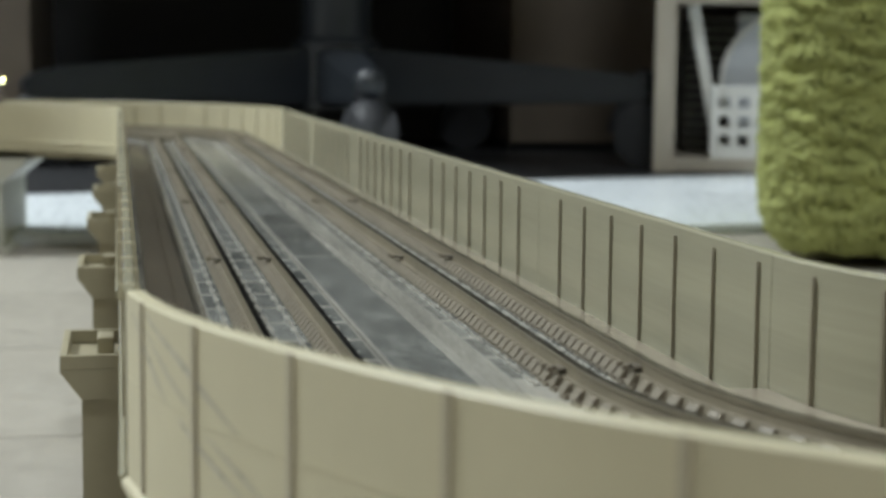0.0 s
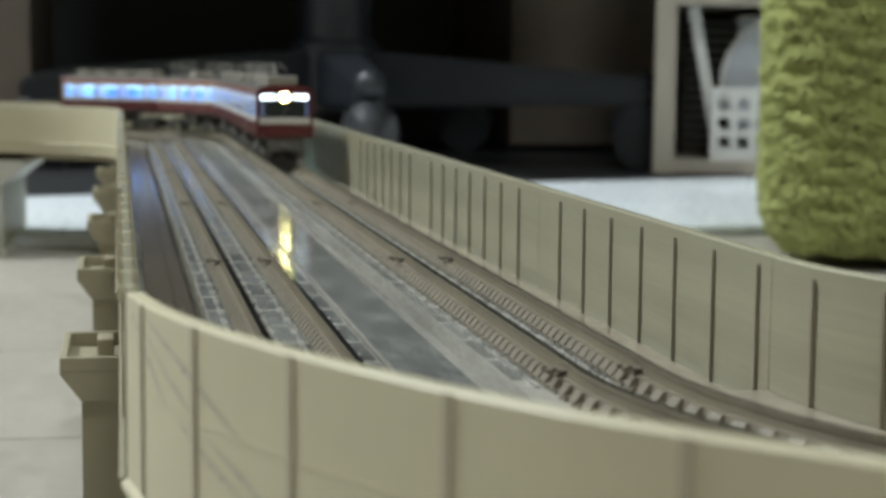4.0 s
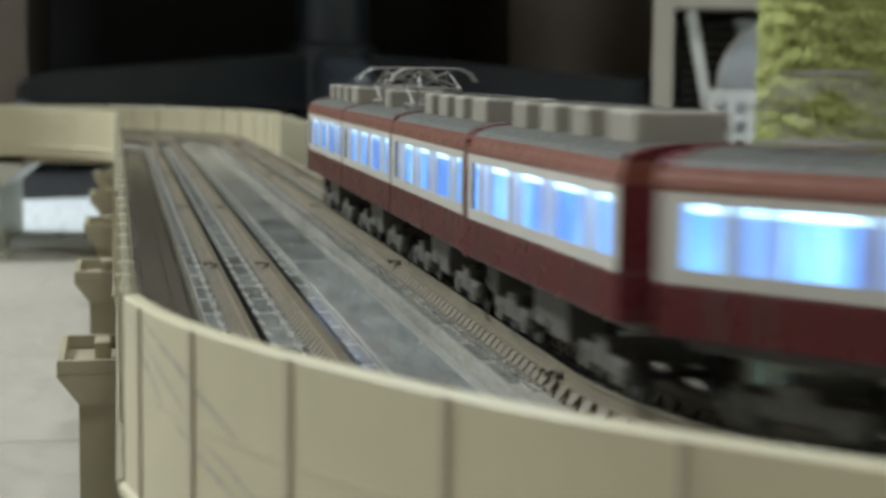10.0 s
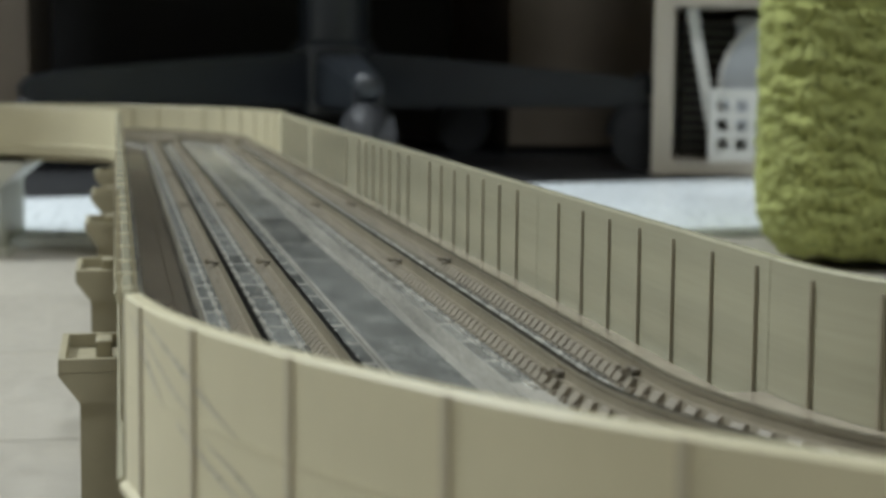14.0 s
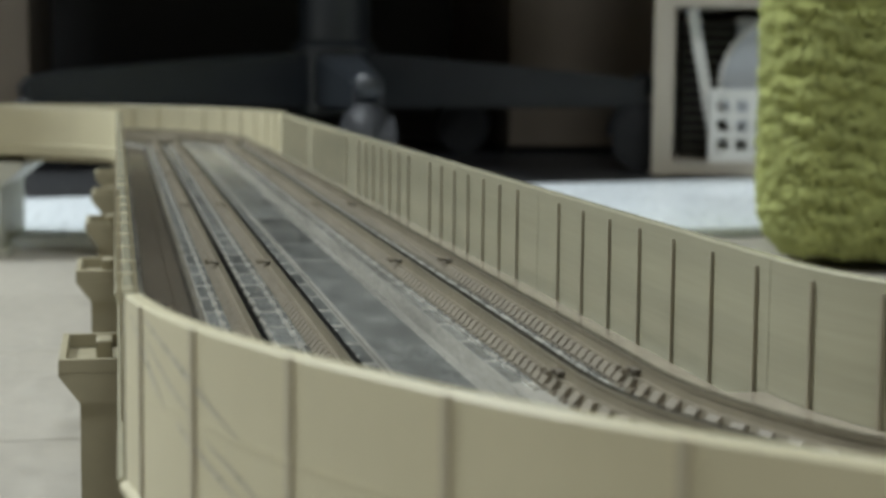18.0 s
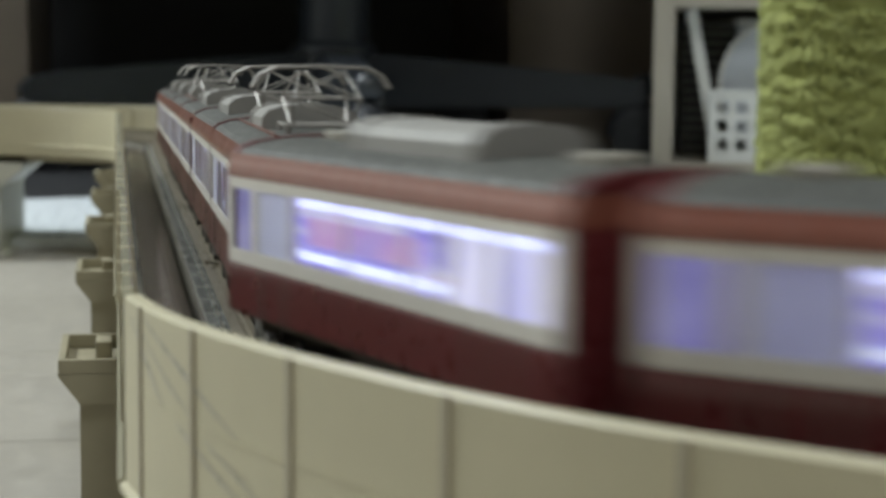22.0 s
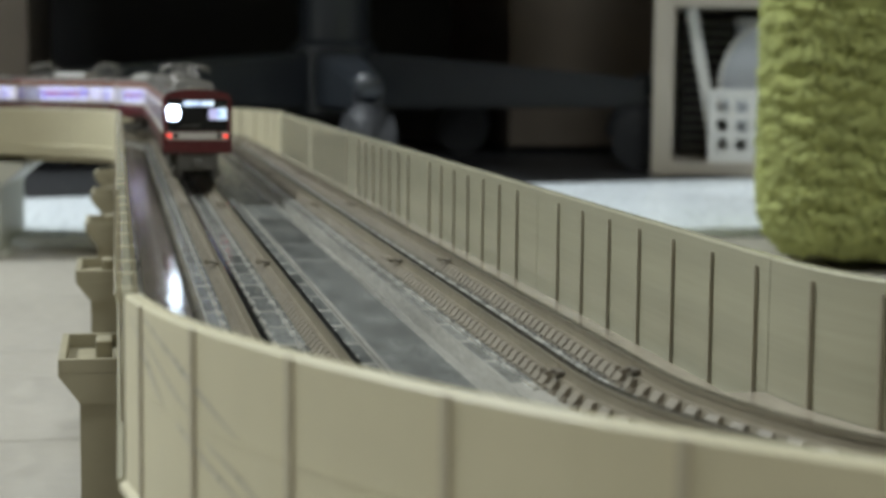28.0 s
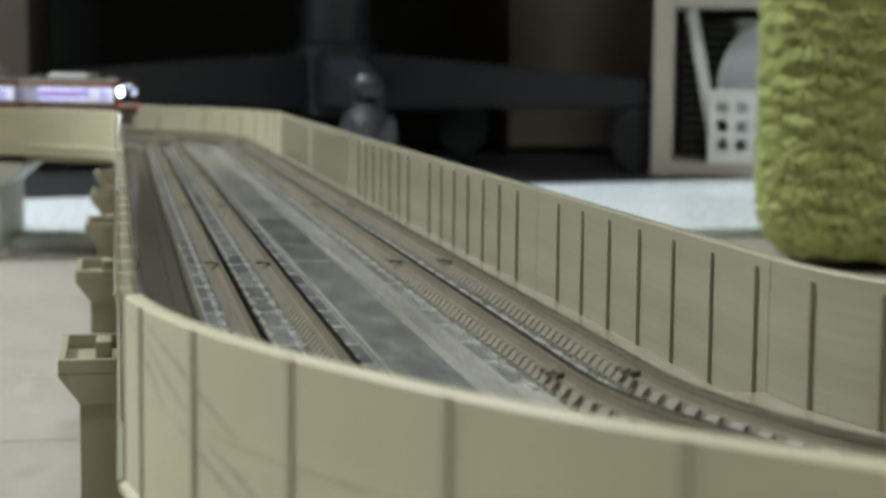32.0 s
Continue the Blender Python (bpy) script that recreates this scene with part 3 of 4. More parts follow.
part("desktop", box(bmn(), -760, 700, -330, 330, 690, 720, 2), DESK_WOOD, desk)
part("back_panel", box(bmn(), -400, 400, 300, 312, 0, 690), DESK_BLACK, desk, "black back panel")
part("drawer_unit", box(bmn(), 225, 640, -60, 312, 10, 690, 2), BROWN_BOARD, desk, "brown drawer front")
part("plinth", box(bmn(), 225, 640, -50, 300, 0, 10), DESK_BLACK, desk)
part("side_panel", box(bmn(), -760, -306, -320, 330, 0, 690, 1), BROWN_BOARD, desk, "brown side of the desk")


# ---- office chair: five-armed base on castors ----
def office_chair():
    top = tagged(new("office_chair"), "black office chair on a five-armed base with twin castors", "chair")
    R = 311.0
    part("hub", cyl(cyl(bmn(), 0, 0, 87, 46, 70, n=28), 0, 0, 124, 44, 6, n=28, r2=38), CHAIR_BLACK, top)
    part("gas_lift", cyl(cyl(bmn(), 0, 0, 196, 37, 160, n=28), 0, 0, 300, 26, 120, n=24), CHAIR_BLACK, top, "black telescopic lift cover")
    bm = bmn()
    box(bm, -230, 230, -230, 230, 430, 500, 30)
    part("seat", bm, CHAIR_BLACK, top)
    bm = bmn()
    box(bm, -215, 215, 205, 260, 540, 990, 24)
    part("backrest", bm, CHAIR_BLACK, top)
    part("back_strut", box(bmn(), -30, 30, 200, 225, 400, 640, 8), CHAIR_BLACK, top)
    part("mechanism", box(bmn(), -90, 90, -110, 110, 362, 430, 10), CHAIR_BLACK, top)
    for k in range(5):
        a = radians(-92 + 72 * k)
        d = Vector((math.cos(a), math.sin(a), 0))
        turn = Matrix.Rotation(a, 4, "Z")
        bm = bmn()
        prism(bm, [(30, 58), (R + 8, 63), (R + 14, 71), (R + 10, 87), (R - 20, 94), (120, 109), (36, 115)], -20, 20)
        for v in bm.verts:
            v.co.y *= 1.25 - 0.55 * v.co.x / R
        bmesh.ops.bevel(bm, geom=list(bm.edges), offset=4, segments=2, affect="EDGES")
        bmesh.ops.transform(bm, matrix=turn, verts=bm.verts)
        part("leg", bm, CHAIR_BLACK, top)
        if k < 2:
            bm = bmn()
            bmesh.ops.create_uvsphere(bm, u_segments=20, v_segments=12, radius=14, matrix=Matrix.Translation((d.x * (R + 6), d.y * (R + 6), 84)))
            part("leg_end", bm, CHAIR_BLACK, top, "rounded end of the leg")
        c = new("castor")
        c.parent = top
        spin = Matrix.Rotation(a + radians(0 if k == 0 else 2 if k == 1 else 50 + 37 * k), 4, "Z")
        c.matrix_basis = Matrix.Translation((d.x * R * MM, d.y * R * MM, 0)) @ spin
        for s in (-1, 1):
            part("wheel", cyl(bmn(), 8, s * (13 if k == 0 else 16), 31, 31, 15 if k == 0 else 19, "y", 28), CHAIR_GREY, c)
        bm = bmn()
        bmesh.ops.create_uvsphere(bm, u_segments=20, v_segments=12, radius=34, matrix=Matrix.Translation((4, 0, 36)) @ Matrix.Diagonal((1, 0.78, 1.08, 1)))
        bmesh.ops.bisect_plane(bm, geom=list(bm.verts) + list(bm.edges) + list(bm.faces), plane_co=(0, 0, 34), plane_no=(0, 0, 1), clear_inner=True)
        part("hood", bm, CHAIR_GREY, c)
        part("stem", cyl(bmn(), 0, 0, 66, 6, 20, n=12), JOINER, c)
    return top


chair = office_chair()
chair.matrix_world = Matrix.Translation((177 * MM, 1540 * MM, 7.8 * MM))

# ---- low shelf with its contents ----
SX, SY, SA = 459.5, 1351.0, -18.5
shelf = tagged(new("shelf_unit"), "low open shelf unit of pale greige board", "shelf")
shelf.matrix_world = Matrix.Translation((SX * MM, SY * MM, 7.8 * MM))
shelf.rotation_euler.z = radians(SA)
part("side_board", box(bmn(), 0, 20, 0, 300, 0, 420, 0.8), SHELF_WOOD, shelf)
part("side_board", box(bmn(), 560, 580, 0, 300, 0, 420, 0.8), SHELF_WOOD, shelf)
part("bottom_board", box(bmn(), 20, 560, 0, 300, 1, 13, 0.8), SHELF_WOOD, shelf)
part("middle_board", box(bmn(), 20, 560, 0, 300, 161, 175, 0.8), SHELF_WOOD, shelf)
part("top_board", box(bmn(), 0, 580, 0, 300, 420, 438, 0.8), SHELF_WOOD, shelf)
part("back_board", box(bmn(), 20, 560, 294, 300, 13, 420), SHELF_WOOD, shelf)


def on_shelf(x, y, z, rz=0.0):
    return Matrix.Translation((SX * MM, SY * MM, 7.8 * MM)) @ Matrix.Rotation(radians(SA), 4, "Z") @ put(x, y, z, rz)


def disc_case():
    ob = tagged(new("disc_case"), "dark plastic disc case lying in a stack on the shelf", "disc case", "stack of disc cases")
    part("tray", box(bmn(), 0, 124, 0, 138, 0, 7.2, 0.4), CASE_DARK, ob)
    part("lid", box(bmn(), 0, 124, -0.6, 138, 7.4, 9.6, 0.4), CASE_PALE, ob, "pale clear lid")
    return ob


case = disc_case()
case.matrix_world = on_shelf(26, 148, 13.2)
for k in range(1, 14):
    copy_thing(case, on_shelf(26 + (k * 5 % 3) * 0.8, 148 + (k * 7 % 4), 13.2 + 9.8 * k))


def lattice(bm, xs, zs, holes, y0, y1):
    """A plate between y0 and y1 over the grid xs by zs, with the cells named in holes left open."""
    nx, nz = len(xs) - 1, len(zs) - 1
    grid = [[[bm.verts.new((x, y, z)) for z in zs] for x in xs] for y in (y0, y1)]
    solid = {(i, j) for i in range(nx) for j in range(nz)} - set(holes)
    for i, j in solid:
        for k in (0, 1):
            g = grid[k]
            bm.faces.new((g[i][j], g[i + 1][j], g[i + 1][j + 1], g[i][j + 1]))
        for di, dj, p, q in ((-1, 0, (i, j), (i, j + 1)), (1, 0, (i + 1, j), (i + 1, j + 1)), (0, -1, (i, j), (i + 1, j)), (0, 1, (i, j + 1), (i + 1, j + 1))):
            if (i + di, j + dj) not in solid:
                bm.faces.new((grid[0][p[0]][p[1]], grid[0][q[0]][q[1]], grid[1][q[0]][q[1]], grid[1][p[0]][p[1]]))
    bmesh.ops.recalc_face_normals(bm, faces=bm.faces)
    return bm


def basket():
    ob = tagged(new("basket"), "white plastic basket with square holes on the shelf", "basket")
    w, d, h = 170.0, 64.0, 69.0
    cols, rws, cell, hole = 9, 3, 18.0, 11.0
    xs, zs = [0.0], [0.0]
    for c in range(cols):
        x = (w - cols * cell) / 2 + c * cell + (cell - hole) / 2
        xs += [x, x + hole]
    for r in range(rws):
        z = 12 + r * cell
        zs += [z, z + hole]
    xs.append(w)
    zs.append(h)
    holes = [(2 * i + 1, 2 * j + 1) for i in range(cols) for j in range(rws)]
    part("front_lattice", lattice(bmn(), xs, zs, holes, 0, 2.2), BASKET_WHITE, ob)
    part("back_lattice", lattice(bmn(), xs, zs, holes, d - 2.2, d), BASKET_WHITE, ob)
    for x0, x1 in ((0, 2.2), (w - 2.2, w)):
        part("side_panel", box(bmn(), x0, x1, 2.2, d - 2.2, 0, h, 0.3), BASKET_WHITE, ob)
    part("base", box(bmn(), 2.2, w - 2.2, 2.2, d - 2.2, 0, 2), BASKET_WHITE, ob)
    for y0, y1 in ((-2.5, 0.5), (d - 0.5, d + 2.5)):
        part("rim", box(bmn(), -2.5, w + 2.5, y0, y1, h - 4, h + 1, 0.6), BASKET_WHITE, ob)
    return ob


bk = basket()
bk.matrix_world = on_shelf(54, 4, 13.1)
disc = tagged(new("round_plate"), "pale grey round plastic plate standing upright in the basket", "plate")
disc.matrix_world = on_shelf(133, 40, 15.3)
part("disc", cyl(bmn(), 0, 0, 71, 66, 5, "y", 48), PALE_GREY, disc)
part("ring", cyl(bmn(), 0, 3.6, 71, 71, 2, "y", 48), BASKET_WHITE, disc, "white rim ring")
strut = tagged(new("white_stick"), "white flat plastic stick leaning in the basket", "stick")
strut.matrix_world = on_shelf(58, 30, 15.2) @ Matrix.Rotation(radians(-11), 4, "Y")
part("blade", box(bmn(), 0, 11, 0, 3, 0, 146, 0.8), BASKET_WHITE, strut)
boxy = tagged(new("storage_box"), "pale grey plastic box at the back of the shelf", "box")
boxy.matrix_world = on_shelf(82, 78, 13.2)
part("body", box(bmn(), 0, 190, 0, 88, 0, 132, 3), PALE_GREY, boxy)
part("lid", box(bmn(), -2, 192, -2, 90, 132.2, 140, 2), BASKET_WHITE, boxy)

# ---- green chenille cushion ----
CX0, CY0, CW, CD, CH = 303.0, 662.0, 300.0, 280.0, 250.0
cushion = tagged(new("floor_cushion"), "thick yellow-green chenille cushion standing on the floor", "cushion")
cushion.matrix_world = Matrix.Translation((CX0 * MM, CY0 * MM, 0)) @ Matrix.Rotation(radians(-21), 4, "Z")
def tuck(p):
    """Draws the foot of the cushion in."""
    f = max(0.0, (34 - p.z) / 34) ** 2
    return Vector((p.x + 14 * f * (1 - 2 * p.x / CW), p.y + 14 * f * (1 - 2 * p.y / CD), p.z))


bm = box(bmn(), 0, CW, 0, CD, 4, CH, 24)
for v in bm.verts:
    v.co = tuck(v.co)
part("filling", bm, CHENILLE_BASE, cushion)


def pile():
    rng = random.Random(5)
    ico = bmesh.new()
    bmesh.ops.create_icosphere(ico, subdivisions=1, radius=1)
    base = [v.co.copy() for v in ico.verts]
    tris = [[v.index for v in f.verts] for f in ico.faces]
    ico.free()
    verts, faces = [], []

    def tuft(p, nrm):
        u = nrm.orthogonal().normalized()
        w = nrm.cross(u)
        k = len(verts)
        tilt = Vector((rng.uniform(-.5, .5), rng.uniform(-.5, .5), rng.uniform(-1.6, -.5)))
        ax = (nrm + 0.8 * tilt).normalized()
        u = ax.orthogonal().normalized()
        w = ax.cross(u)
        rr, ll = rng.uniform(1.6, 2.4), rng.uniform(3.0, 5.0)
        for c in base:
            q = p + ax * (c.z * ll + 1.5) + u * c.x * rr + w * c.y * rr
            verts.append(q * MM)
        faces.extend([[k + i for i in t] for t in tris])

    R = 24.0
    for face in ("front", "left", "top"):
        na, nb = {"front": (124, 104), "left": (116, 104), "top": (60, 50)}[face]
        for i in range(na):
            for j in range(nb):
                a, b = (i + rng.random()) / na, (j + rng.random()) / nb
                # wavy rows leave valleys between the tufts
                wave = 2.0 * noise.noise(Vector((a * 17 + b * 7, b * 36, 3.0 if face == "left" else 0.0)))
                push = 2.2 * wave
                if face == "front":
                    p, nrm = Vector((a * CW, 0, 4 + b * (CH - 4))), Vector((0, -1, 0))
                elif face == "left":
                    p, nrm = Vector((0, a * CD, 4 + b * (CH - 4))), Vector((-1, 0, 0))
                else:
                    p, nrm = Vector((a * CW, b * CD, CH)), Vector((0, 0, 1))
                lo = Vector((R, R, 4 + R))
                hi = Vector((CW - R, CD - R, CH - R))
                core = Vector([min(max(p[k], lo[k]), hi[k]) for k in range(3)])
                d = p - core
                if d.length > 0.01:
                    nrm = d.normalized()
                    p = core + nrm * R
                tuft(tuck(p + nrm * push), nrm)
    me = bpy.data.meshes.new("pile")
    me.from_pydata([tuple(v) for v in verts], [], faces)
    me.materials.append(CHENILLE)
    me.polygons.foreach_set("use_smooth", [True] * len(me.polygons))
    ob = new("shag", me)
    ob.parent = cushion
    return tagged(ob, "shaggy chenille pile", kind="stuff")


pile()


# ---- trains ----
LEN, HW, PITCH = 69.8, 10.8, 70.8
ROOF_ARCH = [(10.1, 28.1), (9.4, 28.7), (7.6, 29.3), (4.1, 29.8), (0, 29.9), (-4.1, 29.8), (-7.6, 29.3), (-9.4, 28.7), (-10.1, 28.1)]
WIN_A = [(-29.0, 4.4), (-15.1, 8.4), (0.6, 8.9), (16.8, 10.2), (30.2, 4.0)]
DOOR_A = [(-22.6, 4.1), (-6.7, 3.7), (8.7, 4.0), (25.1, 3.6)]
WIN_B = [(30.6, 5.6), (10.9, 12.4), (-1.9, 12.2), (-12.0, 6.8), (-20.3, 7.2), (-28.8, 7.6)]
DOOR_B = [(22.0, 8.4)]
CANT_SIDE = [(HW, 25.5), (HW, 26.1), (10.62, 26.8), (10.35, 27.4), (10.1, 28.1)]
CANT = CANT_SIDE + [(-y, z) for y, z in CANT_SIDE[::-1]]
BAND0, WIN0, WIN1, BAND1 = 15.9, 17.5, 24.3, 25.5


def pantograph(parent, x, flip=1):
    p = new("pantograph")
    p.parent = parent
    p.matrix_basis = put(x, 0, 0)
    bm = bmn()
    for y in (-4.6, 4.6):
        tube(bm, (-6.5, y, 30.6), (6.5, y, 30.6), 0.20)
    for xx in (-6, -2, 2, 6):
        tube(bm, (xx, -4.6, 30.6), (xx, 4.6, 30.6), 0.19)
    for xx in (-5.5, 5.5):
        for y in (-4.6, 4.6):
            tube(bm, (xx, y, 29.0), (xx, y, 30.9), 0.37)
    part("base_frame", bm, WIRE, p)
    bm = bmn()
    for s in (-1, 1):
        for y in (-3.6, 3.6):
            tube(bm, (s * 2, y, 30.8), (s * 7.2, y * 1.15, 34.0), 0.16)
        tube(bm, (s * 7.2, -4.3, 34.0), (s * 7.2, 4.3, 34.0), 0.16)
        tube(bm, (s * 2, -3.6, 30.8), (s * 7.2, 4.1, 34.0), 0.11)
    part("lower_frame", bm, WIRE, p)
    bm = bmn()
    for s in (-1, 1):
        for y in (-1, 1):
            tube(bm, (s * 7.2, y * 4.1, 34.0), (s * 1.2, y * 2.8, 37.2), 0.14)
        tube(bm, (s * 7.2, -4.1, 34.0), (s * 1.2, 2.8, 37.2), 0.10)
        tube(bm, (s * 7.2, 4.1, 34.0), (s * 1.2, -2.8, 37.2), 0.10)
    part("upper_frame", bm, WIRE, p)
    for s in (-1, 1):
        bm = bmn()
        pts = [(s * 1.5, -8.6, 35.2), (s * 1.5, -7.6, 36.8), (s * 1.5, -5.6, 37.7), (s * 1.5, 0, 37.9), (s * 1.5, 5.6, 37.7), (s * 1.5, 7.6, 36.8), (s * 1.5, 8.6, 35.2)]
        for a, b in zip(pts, pts[1:]):
            tube(bm, a, b, 0.22)
        part("contact_strip", bm, WIRE, p)
    return p


def bogie(parent, x):
    g = new("bogie")
    g.parent = parent
    g.matrix_basis = put(x, 0, 0)
    bm = bmn()
    for y in (-6.6, 6.6):
        box(bm, -8.6, 8.6, y - 0.7, y + 0.7, 2.6, 4.8, 0.2)
        for xx in (-6.2, 6.2):
            box(bm, xx - 1.5, xx + 1.5, y - 1.0, y + 1.0, 1.7, 4.2, 0.2)
        box(bm, -2.4, 2.4, y - 0.9, y + 0.9, 3.4, 6.4, 0.2)
    box(bm, -2, 2, -6, 6, 3.4, 6.2)
    part("frame", bm, UNDER, g)
    for xx in (-6.2, 6.2):
        bm = bmn()
        for y in (-4.7, 4.7):
            cyl(bm, xx, y, 2.75, 2.75, 1.3, "y", 20)
        cyl(bm, xx, 0, 2.75, 0.6, 9, "y", 8)
        part("wheelset", bm, WHEEL, g)


def ring(bm, x, y, z, r0, r1, h, n=24):
    """A short tube about the x axis."""
    loops = []
    for xx, r in ((x - h / 2, r0), (x + h / 2, r0), (x + h / 2, r1), (x - h / 2, r1)):
        loops.append([bm.verts.new((xx, y + r * math.cos(2 * math.pi * i / n), z + r * math.sin(2 * math.pi * i / n))) for i in range(n)])
    for a, b in zip(loops, loops[1:] + loops[:1]):
        for i in range(n):
            bm.faces.new((a[i], a[(i + 1) % n], b[(i + 1) % n], b[i]))
    bmesh.ops.recalc_face_normals(bm, faces=bm.faces)
    return bm


def cab_face(car, tail):
    """The cab end at the front of the car's own frame (+x); a tail end shows red lamps, a leading end a headlight."""
    x = LEN / 2
    f = part("cab_front", prism(bmn(), [(-HW - 0.03, 10), (HW + 0.03, 10), (HW + 0.03, 27.4)] + [(y, z - 0.35) for y, z in ROOF_ARCH] + [(-HW - 0.03, 27.4)], x - 1.6, x + 0.06, axis="x"), RED, car, "red cab end")
    low = 14.2 if tail == "tail" else 15.0
    part("mask", box(bmn(), x - 0.4, x + 0.15, -9.6, 9.6, low + 2.7, 27.0, 0.1), BLACK_MASK, f, "black window surround")
    part("waist_band", box(bmn(), x - 0.4, x + 0.25, -9.7, 9.7, low, low + (2.3 if tail == "tail" else 2.6), 0.1), WHITE, f, "ivory band")
    part("windscreen", box(bmn(), x - 0.2, x + 0.3 - (0.2 if tail == "tail" else 0), -7.5, 7.5, 18.2, 23.6, 0.1), DARK_GLASS, f, "dark windscreen")
    part("apron", box(bmn(), x - 3.4, x - 0.6, -6.6, 6.6, 4.4, 9.9, 0.5), UNDER, f)
    part("coupler", box(bmn(), x - 1.6, x + 1.6, -1.7, 1.7, 5.2, 8.0, 0.5), UNDER, f)
    for s in (-1, 1):
        part("step_bracket", box(bmn(), x - 1.2, x - 0.2, s * 5.4 - 0.4, s * 5.4 + 0.4, 2.4, 9.9), UNDER, f)
    if tail == "dark":
        return f
    if tail == "mid":
        part("cab_window", box(bmn(), x + 0.1, x + 0.33, -9.4, -4.6, 20.3, 25.2, 0.5), CAB_GLOW, f, "pale blue lit cab window")
        part("cab_lamp", cyl(bmn(), x + 0.2, -7.2, 22.6, 1.3, 0.35, "x", 24), CAB_LIGHT, f, "bright white cab lamp")
        part("bezel", ring(bmn(), x + 0.7, -7.2, 22.6, 1.5, 1.9, 1.2), BLACK_MASK, f)
        return f
    if tail == "tail":
        part("cab_window", box(bmn(), x + 0.1, x + 0.33, -9.4, -5.7, 20.5, 24.9, 0.5), CAB_PANEL, f, "bright white cab window")
        part("cab_lamp", cyl(bmn(), x + 0.25, -7.3, 22.8, 1.8, 0.5, "x", 24), CAB_LIGHT, f, "bright white cab lamp")
        part("side_window", box(bmn(), x + 0.1, x + 0.33, 3.6, 6.2, 20.6, 24.0, 0.1), WHITE_GUIDE, f, "lit violet window")
        part("side_window", box(bmn(), x + 0.1, x + 0.33, 6.3, 9.2, 20.6, 24.2, 0.1), SIGN_LIGHT, f, "lit pale window")
        part("sign", box(bmn(), x + 0.1, x + 0.32, -4.4, 0.8, 24.9, 26.4, 0.3), SIGN_LIGHT, f, "lit destination box")
        part("sign", box(bmn(), x + 0.1, x + 0.32, 1.2, 5.2, 24.9, 26.4, 0.3), SIGN_LIGHT, f)
        part("sign", box(bmn(), x + 0.1, x + 0.32, 5.6, 8.9, 24.9, 26.4, 0.3), DARK_GLASS, f)
        for s in (-1, 1):
            part("tail_lamp", box(bmn(), x + 0.2, x + 0.45, s * 8.9 - 0.6, s * 8.9 + 0.6, 14.9, 15.95, 0.15), RED_LIGHT, f, "red tail lamp")
            part("lamp_case", box(bmn(), x + 0.2, x + 0.4, s * 6.9 - 0.8, s * 6.9 + 0.8, 14.85, 16.1, 0.15), BLACK_MASK, f)
        part("wiper", tube(bmn(), (x + 0.5, -5.5, 18.5), (x + 0.5, 1.0, 18.8), 0.14), UNDER, f)
    else:
        for s in (-1, 1):
            part("marker_strip", box(bmn(), x + 0.1, x + 0.4, min(s * 3.2, s * 8.9), max(s * 3.2, s * 8.9), 24.4, 26.1, 0.4), WHITE_LIGHT, f, "lit white strip")
            part("side_window", box(bmn(), x + 0.1, x + 0.33, min(s * 7.8, s * 9.0), max(s * 7.8, s * 9.0), 18.1, 23.4), BLUE_DIM, f, "dimly lit corner window")
        part("headlight_box", box(bmn(), x + 0.1, x + 0.3, -2.3, 2.3, 24.0, 26.5, 0.1), YELLOW_GLOW, f, "yellow lit headlight housing")
        part("headlight", cyl(bmn(), x + 0.3, 0, 25.3, 1.5, 0.6, "x", 20), YELLOW_LIGHT, f, "yellow headlight")
        part("wiper", tube(bmn(), (x + 0.5, -1.0, 18.4), (x + 0.5, 1.6, 21.8), 0.16), UNDER, f)
    return f


